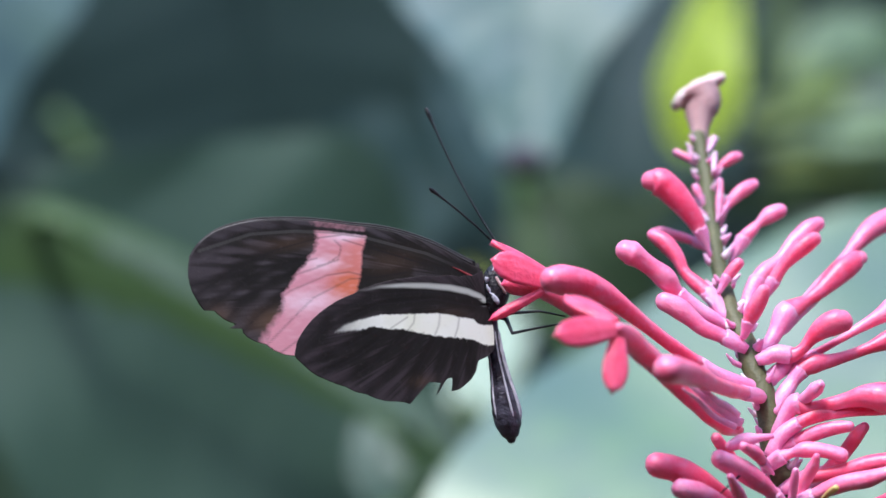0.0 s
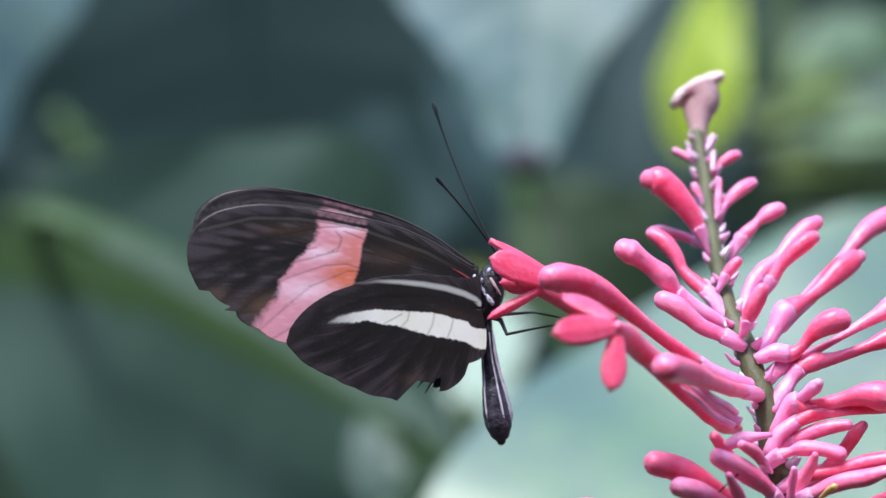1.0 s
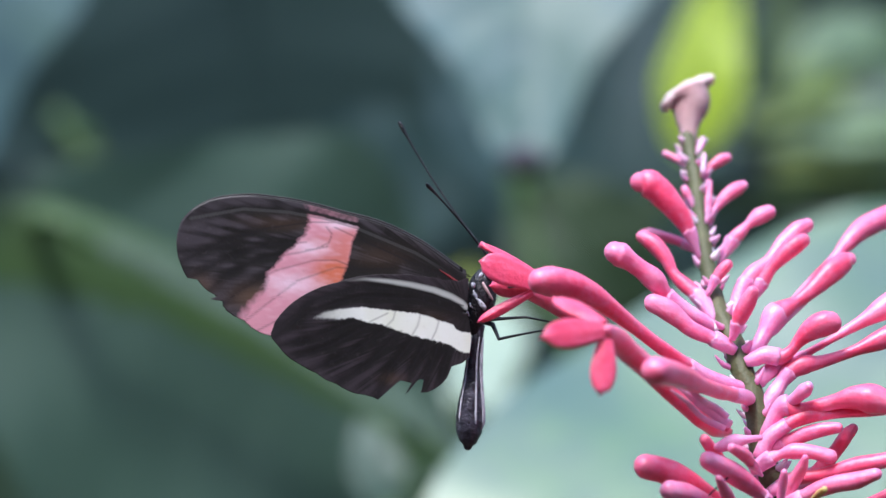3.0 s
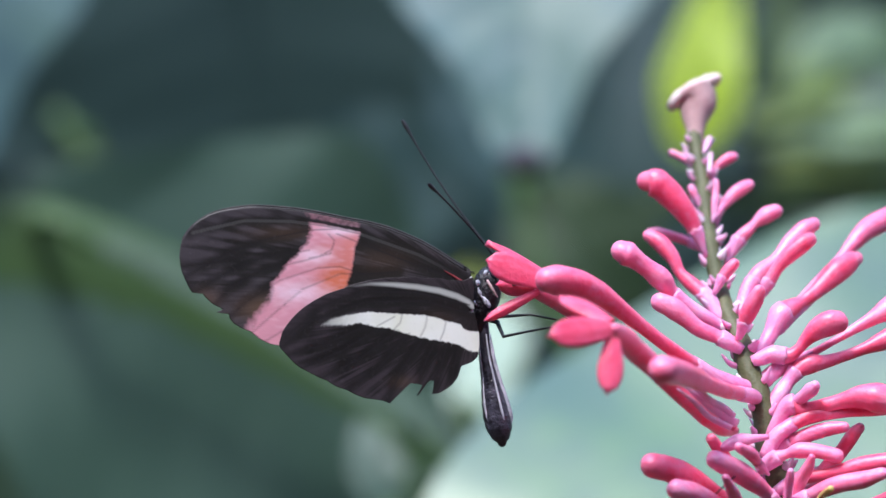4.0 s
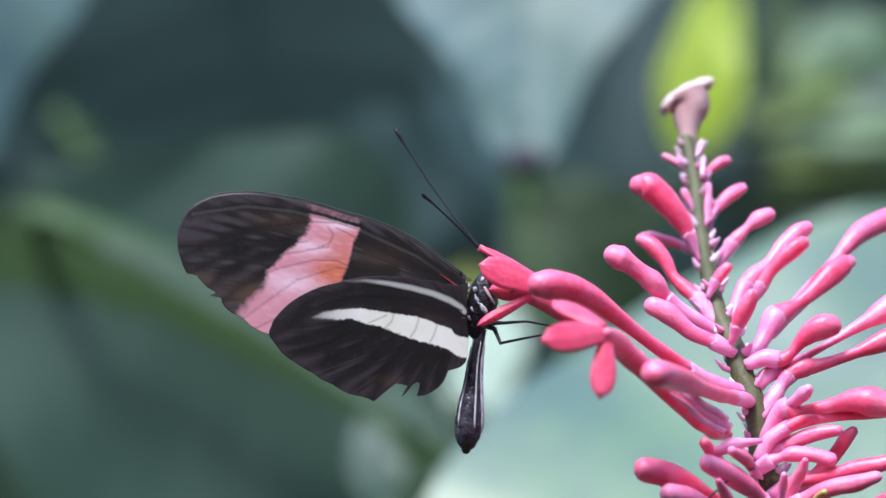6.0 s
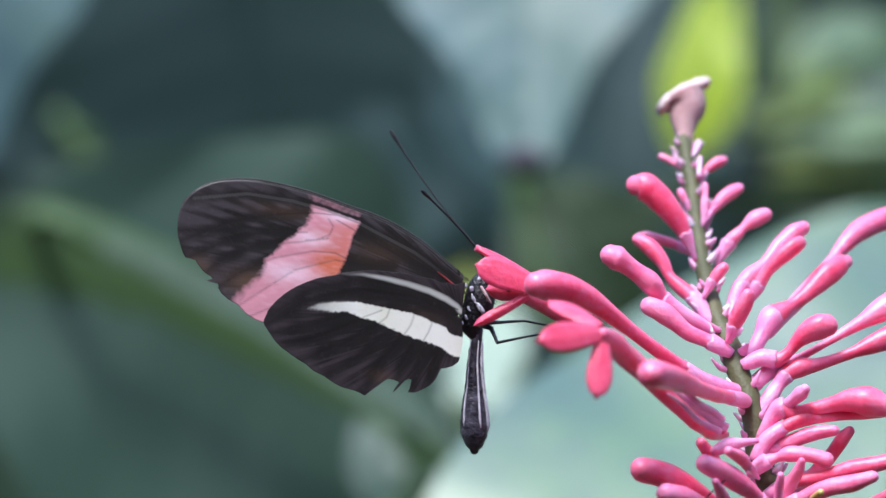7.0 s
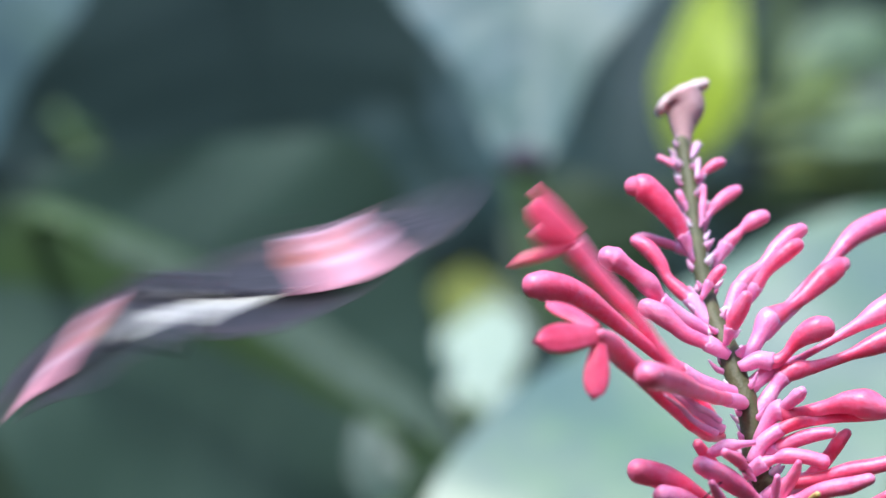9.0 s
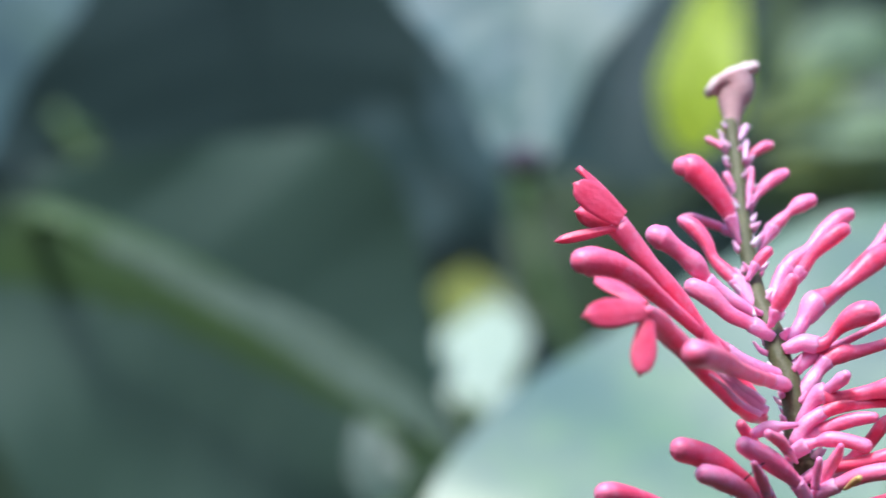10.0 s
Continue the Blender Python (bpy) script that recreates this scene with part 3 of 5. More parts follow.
bud([(36.07, 30.0, 10.17, 0.3), (36.31, 31.3, 11.85, 0.37), (36.43, 32.0, 12.7, 0.3)], BRACT, "pale lavender bud")
bud([(35.45, 32.1, 13.01, 0.17), (36.06, 33.2, 14.02, 0.44), (36.34, 34.0, 14.8, 0.44)], BRACT, "pale lavender bud")
bud([(36.34, 25.1, 4.62, 0.29), (36.55, 25.9, 6.5, 0.51), (36.75, 26.5, 8.01, 0.44), (36.78, 27.0, 9.06, 0.36)], BUD_PINK, "small pink bud")
bud([(34.4, 27.5, 6.15, 0.3), (33.89, 27.8, 7.43, 0.59), (33.61, 28.0, 8.19, 0.51)], BUD_PINK, "small pink bud")
bud([(36.7, 26.0, 3.5, 0.23), (37.49, 26.6, 5.45, 0.44), (39.04, 27.2, 7.18, 0.84), (40.58, 27.8, 8.23, 0.84), (41.35, 28.0, 8.61, 0.67)], BUD_PINK, "pink tubular bud")
bud([(34.69, 20.2, -0.0, 0.36), (33.87, 20.2, 2.0, 0.83), (32.77, 20.2, 4.01, 1.29), (31.29, 20.1, 6.09, 1.58), (29.66, 20.1, 7.8, 1.79), (28.18, 20.0, 8.84, 1.79), (27.29, 20.0, 8.99, 1.38)], BUD_RED, "plump red-pink bud")
bud([(38.14, 21.0, -1.13, 0.36), (39.45, 21.6, 1.24, 0.92), (40.75, 22.0, 2.57, 0.83), (41.52, 22.3, 3.32, 0.66), (42.97, 22.7, 4.43, 1.1), (44.26, 23.0, 5.02, 1.01)], BUD_PINK, "pink tubular bud with a waist")
bud([(34.81, 22.3, 0.07, 0.36), (32.61, 22.9, 1.12, 0.66), (30.7, 23.3, 1.72, 0.75), (28.94, 23.8, 2.25, 0.75), (27.91, 24.0, 2.33, 0.51)], BUD_PINK, "slender pink bud")
bud([(36.42, 13.1, -8.71, 0.82), (34.73, 14.2, -6.23, 0.95), (32.88, 15.1, -4.55, 1.0), (31.32, 15.8, -3.0, 0.74), (30.34, 16.6, -0.94, 1.0), (28.91, 17.4, 0.83, 1.18), (27.47, 18.0, 1.72, 0.83)], BUD_RED, "pink tubular bud with a waist")
bud([(35.28, 11.4, -9.56, 0.82), (31.81, 10.4, -7.19, 0.94), (29.96, 9.9, -5.43, 0.9), (28.64, 9.4, -3.9, 1.45), (27.24, 9.0, -2.73, 1.26), (25.7, 8.6, -1.56, 1.26), (24.23, 8.2, -0.61, 1.55), (23.43, 8.0, -0.24, 1.35)], BUD_PINK, "plump pink bud with a waist")
bud([(37.83, 8.3, -12.41, 0.81), (36.38, 8.2, -11.53, 0.94), (34.93, 8.2, -10.8, 0.98), (33.12, 8.1, -10.0, 1.07), (31.67, 8.1, -8.9, 1.26), (29.86, 8.0, -7.52, 1.35), (28.41, 8.0, -6.71, 1.26)], BUD_PINK, "plump pink bud")
bud([(36.17, 13.7, -4.77, 0.43), (37.29, 13.9, -2.94, 0.82), (38.26, 14.0, -1.92, 0.74)], BUD_RED, "short red-pink bud")
bud([(39.08, 13.5, -8.29, 0.82), (40.45, 15.1, -4.8, 0.95), (41.93, 16.1, -2.97, 1.18), (43.93, 17.1, -1.36, 0.91), (45.95, 18.4, 0.84, 1.09), (47.9, 19.5, 2.61, 1.19), (49.06, 20.0, 3.28, 0.92)], BUD_PINK, "pink tubular bud with a waist")
bud([(41.28, 15.5, -5.98, 0.82), (42.77, 15.6, -4.15, 0.95), (44.11, 15.7, -2.32, 0.82), (45.6, 15.8, -0.63, 1.09), (47.23, 15.9, 0.69, 1.18), (48.19, 16.0, 1.27, 0.91)], BUD_RED, "red-pink tubular bud")
bud([(38.81, 7.6, -10.37, 0.57), (39.49, 7.0, -8.33, 1.07), (40.33, 6.4, -6.59, 1.07), (40.88, 6.0, -5.36, 0.81)], BUD_RED, "short red-pink bud")
bud([(41.28, 9.9, -13.19, 0.81), (42.85, 11.2, -10.75, 0.94), (44.26, 12.4, -8.51, 1.46), (45.8, 13.2, -7.51, 1.18), (47.1, 13.9, -6.86, 0.82), (48.56, 14.6, -5.85, 0.91), (50.27, 15.7, -4.32, 1.28), (52.15, 16.8, -2.65, 1.57), (53.86, 17.7, -1.55, 1.28), (54.56, 18.0, -1.26, 0.91)], BUD_RED, "long red-pink bud with a waist")
bud([(43.93, 11.9, -10.11, 0.82), (49.49, 16.8, -4.7, 0.95), (52.73, 19.8, -1.18, 0.74), (54.13, 21.2, 0.44, 1.01), (56.0, 22.7, 2.22, 1.39), (58.17, 24.3, 3.56, 1.49), (60.5, 25.8, 4.46, 1.5), (62.43, 27.0, 5.06, 1.21)], BUD_PINK, "large curved pink bud")
bud([(41.24, 7.4, -14.0, 0.81), (42.69, 7.3, -13.49, 0.94), (44.64, 7.3, -13.72, 0.98), (46.08, 7.2, -12.85, 0.73), (47.24, 7.2, -11.41, 0.98), (48.61, 7.1, -10.18, 1.45), (50.06, 7.0, -9.46, 1.65), (51.0, 7.0, -9.25, 1.45)], BUD_RED, "swollen red-pink bud")
bud([(41.77, 7.9, -16.77, 0.81), (44.37, 8.6, -14.91, 0.94), (46.6, 9.1, -14.13, 0.73), (48.83, 9.6, -12.99, 0.49), (51.07, 10.2, -11.71, 0.5), (53.31, 10.8, -10.42, 0.65), (55.56, 11.3, -9.12, 0.9), (57.96, 11.9, -7.75, 1.46), (61.19, 12.7, -6.17, 1.87), (64.2, 13.4, -5.16, 1.98), (66.98, 14.0, -5.03, 1.47)], BUD_PINK, "long pink flower tube with a swollen tip")
bud([(42.14, 6.3, -20.84, 0.81), (43.64, 6.8, -18.62, 0.94), (44.69, 7.2, -16.9, 0.81), (45.96, 7.6, -15.47, 1.16), (47.81, 8.0, -14.69, 1.35), (49.58, 8.4, -14.42, 0.9), (51.8, 8.8, -13.86, 0.73), (54.62, 9.4, -12.79, 0.81), (57.6, 10.0, -11.65, 1.26), (60.96, 10.7, -10.37, 1.86), (64.69, 11.5, -9.6, 2.08), (67.45, 12.0, -9.4, 1.46)], BUD_RED, "long red-pink flower tube with a swollen tip")
bud([(42.5, 3.6, -23.25, 0.8), (43.76, 3.0, -20.71, 0.93), (45.03, 2.7, -19.84, 1.34), (46.72, 2.3, -20.34, 1.06), (48.98, 1.8, -19.75, 0.89), (51.51, 1.3, -19.17, 1.15), (53.75, 0.8, -18.73, 1.63), (55.71, 0.4, -18.87, 1.93), (57.38, 0.0, -19.43, 1.43)], BUD_RED, "long red-pink flower tube with a swollen tip")
bud([(41.8, 2.0, -25.33, 0.8), (42.95, 2.0, -23.54, 0.93), (45.4, 2.0, -21.9, 0.89), (47.98, 2.0, -20.83, 1.06), (49.85, 2.0, -20.77, 0.72), (52.43, 2.0, -20.56, 0.8), (55.3, 2.0, -20.36, 0.97), (58.17, 2.0, -19.94, 0.97)], BUD_RED, "long red-pink flower tube")
bud([(41.19, 0.6, -27.4, 0.8), (42.67, 0.3, -26.32, 0.93), (44.01, 0.1, -25.81, 0.64), (45.42, -0.2, -25.45, 0.97), (47.88, -0.6, -25.51, 0.97), (49.98, -1.0, -26.07, 0.97)], BUD_PINK, "pink bud in the lower cluster")
bud([(42.59, 3.0, -25.38, 0.8), (44.92, 2.4, -24.35, 0.93), (47.39, 1.9, -23.33, 0.97), (49.85, 1.3, -22.75, 0.88), (51.25, 1.0, -22.52, 0.72)], BUD_PINK, "pink bud in the lower cluster")
bud([(46.85, 4.3, -29.77, 0.81), (48.99, 3.9, -28.18, 0.93), (51.12, 3.5, -25.79, 0.98), (52.53, 3.2, -23.63, 0.89), (53.38, 3.0, -22.69, 0.64)], BUD_RED, "red-pink bud in the lower cluster")
bud([(43.72, 1.2, -30.16, 0.8), (45.83, 0.7, -29.07, 0.93), (48.64, 0.1, -28.47, 0.88), (52.15, -0.7, -27.52, 0.97), (55.64, -1.4, -26.78, 1.05), (58.43, -2.0, -26.19, 0.97)], BUD_RED, "long red-pink tube in the lower cluster")
bud([(44.24, -1.2, -32.31, 0.8), (47.01, -2.1, -30.84, 0.92), (50.12, -3.2, -29.51, 1.14), (53.21, -4.2, -28.9, 1.05), (55.41, -5.0, -28.08, 0.87)], BUD_PINK, "pink bud in the lower cluster")
bud([(48.21, 3.6, -34.78, 0.8), (52.47, 3.0, -33.46, 0.93), (56.01, 2.4, -32.0, 0.89), (58.84, 2.0, -30.62, 0.97)], BUD_RED, "red-pink tube")
bud([(47.41, -4.1, -31.43, 0.22), (48.09, -6.0, -30.61, 0.41), (48.76, -8.0, -29.8, 0.41)], YELLOW, "small yellowish bud")
bud([(44.54, 0.8, -32.79, 0.8), (45.14, -0.7, -30.06, 0.92), (46.31, -2.2, -27.63, 0.8), (46.81, -3.0, -26.17, 0.48)], BUD_PINK, "pale pink bud in the lower cluster")
bud([(43.81, -2.1, -31.54, 0.57), (44.01, -3.3, -29.2, 0.64), (44.1, -4.0, -27.88, 0.43)], CALYX, "pale pink calyx")
bud([(44.95, 2.6, -19.77, 0.57), (46.08, 1.5, -18.73, 0.79), (47.07, 0.4, -17.69, 0.93), (47.46, 0.0, -17.25, 0.71)], CALYX, "crumpled spent pale pink flower")
bud([(40.31, 4.8, -18.83, 0.81), (37.95, -0.1, -18.21, 0.88), (35.88, -4.6, -17.69, 0.95), (33.0, -11.1, -16.55, 1.12), (29.79, -18.6, -15.12, 1.52), (26.99, -25.0, -14.44, 1.75)], BUD_RED, "swollen red-pink bud with a highlight painted on its tip")
bud([(40.05, 7.2, -17.9, 0.81), (37.05, 5.6, -17.04, 0.90), (34.29, 4.1, -15.82, 0.92), (30.94, 1.9, -13.6, 0.84), (27.25, -0.4, -11.0, 0.88), (24.32, -2.3, -8.80, 1.02), (21.84, -4.1, -6.75, 1.30), (19.24, -5.7, -5.1, 1.60), (16.73, -7.2, -4.14, 1.9), (14.59, -8.4, -3.77, 1.9), (13.52, -9.0, -3.76, 1.6)], BUD_RED, "long red-pink curved flower bud")
bud([(43.69, 3.0, -39.75, 0.8), (40.08, 0.6, -36.7, 1.06), (36.34, -2.0, -33.01, 1.52), (33.38, -4.0, -30.39, 1.71), (30.82, -5.6, -28.52, 1.71), (28.64, -6.9, -27.39, 1.6), (26.54, -8.0, -26.83, 1.5)], BUD_RED, "curved red-pink bud")
bud([(42.88, 0.0, -39.52, 0.8), (38.31, -4.2, -35.64, 0.92), (34.55, -7.9, -32.0, 1.22), (31.6, -10.3, -30.37, 1.4), (29.41, -12.0, -29.7, 1.3)], BUD_PINK, "rose pink bud")
bud([(42.73, -2.2, -32.6, 0.8), (40.98, -3.9, -30.5, 0.92), (38.58, -5.8, -28.54, 1.32), (36.35, -7.5, -27.17, 1.31), (34.22, -9.0, -26.03, 1.13)], BUD_PINK, "rose pink bud")
bud([(37.32, -0.5, -27.9, 0.41), (36.39, -1.6, -26.56, 0.71), (35.1, -3.0, -24.99, 0.79), (34.26, -4.0, -23.8, 0.71)], BUD_RED, "small curled red-pink bud")
bud([(41.53, -1.6, -23.59, 0.36), (39.62, -2.4, -23.76, 0.57), (37.86, -3.1, -24.07, 0.92), (35.96, -4.0, -24.8, 0.64)], CALYX, "pale pink calyx")
bud([(40.95, -2.5, -27.81, 0.28), (39.1, -5.6, -25.8, 0.79), (37.38, -8.0, -24.62, 0.63)], BUD_PINK, "pale pink bud")
bud([(38.24, -5.3, -33.09, 0.55), (36.62, -8.5, -30.42, 0.79), (35.48, -11.0, -28.31, 0.48)], BUD_PINK, "pale pink bud")
bud([(43.88, -1.5, -44.09, 0.6), (33.15, -2.2, -38.7, 1.2), (23.81, -4.2, -34.65, 1.6), (19.31, -7, -32.92, 1.65), (17.2, -8.2, -32.7, 1.4)], BUD_RED, "curved red-pink bud")

# withered flower at the very top
bm = bmesh.new()
tube(bm, [at_spike(p) for p in ((34.90, 36.8, 14.59), (34.71, 37.5, 16.29), (34.77, 38.4, 18.15), (35.12, 39.1, 19.86), (34.54, 39.7, 21.18))], [0.00086, 0.00129, 0.00200, 0.00264, 0.00321], sides=18, n=5, round_end=False)
cap = part("top_flower", bm, WITHERED, spike, "withered dusky pink top flower, cup shaped")
bm = bmesh.new()
tube(bm, [at_spike(p) for p in ((31.50, 38.9, 19.31), (32.21, 39.3, 20.25), (33.47, 39.8, 21.26), (35.18, 40.2, 22.20), (36.74, 40.5, 22.90), (37.67, 40.6, 23.22))], [0.00057, 0.00086, 0.00100, 0.00107, 0.00093, 0.00071], sides=16, n=5, flat=2.6)
for v in bm.verts:
    v.co += Vector((0, 0, 0.00035)) * noise.noise(v.co * 700)
part("rim", bm, WITHERED_RIM, cap, "pale rolled rim")

# small pale bracts and bud scales crowd round the stem at the nodes
NODE_HEIGHTS = [14.05, 11.89, 9.74, 7.67, 5.62, 3.65, 1.25, -1.72, -4.87, -7.99, -10.44, -12.59, -14.39, -17.6, -20.81, -23.45, -25.8, -28.3, -30.59]
rng = random.Random(9)
line = sorted(STEM_LINE, key=lambda p: p[2])
for nz in NODE_HEIGHTS:
    nx, ny, thick = (float(np.interp(nz, [p[2] for p in line], [p[k] for p in line])) for k in (0, 1, 3))
    size = 0.55 + 0.45 * thick
    for k in range(9):
        a = math.tau * (k + rng.uniform(-0.3, 0.3)) / 9
        if math.sin(a) < -0.8:
            continue
        out = Vector((math.cos(a), math.sin(a), rng.uniform(0.2, 1.1))).normalized()
        root = at_spike((nx + math.cos(a) * thick * 0.8, ny + math.sin(a) * thick * 0.8, nz + rng.uniform(-0.7, 0.7)))
        ln = rng.uniform(0.0007, 0.0021) * size
        w = rng.uniform(0.00028, 0.00058) * size
        bm = bmesh.new()
        tube(bm, [root, root + out * ln * 0.5, root + out * ln + Vector((0, 0, ln * 0.25))], [w, w, w * 0.35], sides=8, n=3, flat=rng.uniform(0.55, 1.0), side=out.orthogonal())
        lumpy(bm, k, 0.00014)
        part("bract", bm, rng.choice((BRACT, BRACT, CALYX, CALYX, SCALE_WHITE)), spike)


# open flower with two hanging lobes
def petal(bm, root, tip, width, normal, curl=0.15, thick=0.0003):
    root, tip, normal = Vector(root), Vector(tip), Vector(normal).normalized()
    d = tip - root
    s = d.normalized().cross(normal).normalized()
    nrm = s.cross(d.normalized()).normalized()
    top, low = [], []
    for i in range(11):
        u = i / 10
        w = width * (0.55 + 0.45 * math.sin(min(1, u * 1.35) * math.pi / 2)) * (max(0.0, 1 - max(0, (u - 0.5) / 0.5) ** 2.4) ** 0.55 + 0.02)
        rt, rl = [], []
        for j in range(7):
            v = j / 3 - 1
            c = root + d * u + s * (v * w) + nrm * (curl * width * v * v - curl * d.length * u * u * 0.6)
            e = thick * (1 - 0.8 * abs(v))
            rt.append(bm.verts.new(c + nrm * e))
            rl.append(bm.verts.new(c - nrm * e))
        top.append(rt)
        low.append(rl)
    for i in range(10):
        for j in range(6):
            bm.faces.new((top[i][j], top[i][j + 1], top[i + 1][j + 1], top[i + 1][j]))
            bm.faces.new((low[i][j + 1], low[i][j], low[i + 1][j], low[i + 1][j + 1]))
        bm.faces.new((top[i][0], top[i + 1][0], low[i + 1][0], low[i][0]))
        bm.faces.new((top[i + 1][6], top[i][6], low[i][6], low[i + 1][6]))
    bm.faces.new([top[10][j] for j in range(7)] + [low[10][j] for j in range(6, -1, -1)])


HANGING = [(37.78, 6.0, -23.34, 0.58), (35.63, 1.7, -22.64, 1.0), (33.51, -2.6, -20.95, 1.14), (30.43, -6.9, -18.23, 1.13), (27.41, -11.1, -15.41, 1.26), (24.43, -15.4, -12.63, 1.39), (22.32, -19.7, -10.65, 1.38), (21.05, -24.0, -9.53, 0.82)]
bm = bmesh.new()
bm.verts.layers.float.new("along")
tube(bm, [at_spike(p) for p in HANGING], [p[3] * 0.001 for p in HANGING], sides=16, n=5)
lumpy(bm, 3)
redden(bm)
hanging = part("flower", bm, BUD_RED, spike, "open red-pink flower with hanging lobes")
for root, tip, w, nrm in (((20.47, -25, -9.65), (13.65, -31, -10.04), 1.85, (0.1, -1, 0.25)), ((20.87, -25, -10.74), (20.39, -28, -17.03), 1.62, (0.2, -1, 0.1)), ((20.72, -22, -9.02), (14.82, -18, -5.35), 1.45, (0.3, -0.7, 0.7))):
    bm = bmesh.new()
    petal(bm, at_spike(root), at_spike(tip), w * 0.001, nrm, curl=0.16, thick=0.0006)
    part("petal", bm, PETAL, hanging)

# the flower on which the butterfly feeds; it bends about its foot
FEEDING = [(37.72, 3.0, -22.7, 0.5), (35.6, 2.3, -21.01, 0.79), (32.69, 1.6, -18.89, 0.86), (28.01, 0.9, -15.42, 0.88), (23.7, 0.1, -11.95, 1.02), (19.4, -0.6, -9.1, 1.22), (15.47, -1.3, -6.65, 1.40), (12.61, -2.0, -4.67, 1.57)]
FOOT = at_spike(FEEDING[0])
bm = bmesh.new()
bm.verts.layers.float.new("along")
tube(bm, [at_spike(p) for p in FEEDING], [p[3] * 0.001 for p in FEEDING], sides=16, n=5, round_end=False)
lumpy(bm, 7)
redden(bm)
feeding = part("feeding_flower", bm, BUD_RED, spike, "open red-pink flower bent under the butterfly", origin=FOOT)
for root, tip, w, nrm in (((13.35, -1, -3.11), (6.24, -1, 1.33), 0.85, (0.5, -0.5, 0.7)), ((12.95, -3, -4.02), (6.12, -5, -1.15), 1.95, (0.25, -1, 0.2)), ((12.59, -3, -5.23), (5.68, -4, -8.88), 0.72, (0.4, -0.9, 0.3)), ((12.7, 2, -4.78), (7.49, 4, -4.28), 1.5, (0.1, 1, 0.2))):
    bm = bmesh.new()
    petal(bm, at_spike(root) - FOOT, at_spike(tip) - FOOT, w * 0.001, nrm, curl=0.12, thick=0.0005)
    part("petal", bm, PETAL, feeding)
for strand in ([(37.31, -3, -21.87, 0.64), (34.85, -6, -20.32, 0.64), (32.63, -9, -18.51, 0.49), (30.15, -12, -16.79, 0.17)],
               [(36.96, -4, -20.91, 0.5), (34.79, -7, -19.37, 0.49), (32.64, -10, -17.84, 0.35), (30.99, -12, -16.86, 0.14)],
               [(36.67, -4, -22.46, 0.43), (34.08, -7, -21.13, 0.42), (31.94, -10, -19.24, 0.35), (29.54, -13, -17.38, 0.14)]):
    bm = bmesh.new()
    tube(bm, [at_spike(p) for p in strand], [p[3] * 0.001 for p in strand], sides=10, n=4, flat=0.6)
    lumpy(bm, strand[0][0], 0.0002)
    part("sepal", bm, BRACT, hanging, "pale pink sepal")
# thin spent style hanging below the buds
bm = bmesh.new()
tube(bm, [at_spike(p) for p in ((37.01, -8, -28.07), (35.53, -9, -29.28), (33.99, -9, -30.83), (32.72, -9, -32.58))], [0.00014, 0.00012, 0.0001, 0.00008], sides=6)
part("style", bm, BLACK, spike, "thin dark spent style")
# the branch below, out of which the spike grows
branch = tagged(new("flower_shrub_branch"), "woody branch that carries the pink flower spike", "branch")
bm = bmesh.new()
tube(bm, [Vector((PIVOT.x + 0.10, 0.06, -0.03)), Vector((PIVOT.x + 0.07, 0.03, 0.4)), Vector((PIVOT.x + 0.02, 0.0, 0.85)), PIVOT + Vector((0, 0, 0.004))], [0.009, 0.007, 0.005, 0.004], sides=10, n=6)
part("stem", bm, WOOD, branch)


# ---- the butterfly ----
HEART = mm((5.67, 9, -6.10))
butterfly = tagged(new("butterfly"), "black butterfly with pink band and white bars on a flower", "butterfly")
butterfly.location = HEART


def on_body(p):
    return mm(p) - HEART


# outlines as (angle, reach in mm) about the root; veins, band and bar as lines in the wing's plane
FORE_EDGE = [(-40.0, 2.5), (-28.7, 10.1), (-23.8, 17.4), (-19.7, 23.0), (-17.3, 25.6), (-16.5, 26.5), (-15.3, 27.3), (-14.0, 28.0), (-12.7, 28.5), (-11.6, 28.9), (-11.0, 29.5), (-10.1, 30.2), (-8.9, 30.9), (-7.7, 31.3), (-6.4, 31.4), (-6.0, 33.1), (-5.3, 31.9), (-4.7, 32.6), (-3.7, 33.5), (-2.5, 34.1), (-1.5, 34.6), (-1.5, 35.8), (-0.5, 36.2), (1.1, 36.7), (2.7, 37.2), (4.3, 37.5), (5.9, 37.7), (7.6, 37.7), (9.4, 37.6), (11.1, 37.1), (12.6, 36.5), (14.0, 35.7), (15.3, 34.8), (16.6, 33.6), (17.8, 32.3), (18.9, 31.0), (20.0, 29.6), (21.8, 26.8), (23.7, 24.0), (25.6, 21.1), (27.9, 18.1), (31.2, 15.3), (35.0, 12.3), (39.4, 9.1), (42.2, 7.4), (45.7, 5.6), (51.9, 3.8), (71.4, 2.1), (83.5, 1.9)]
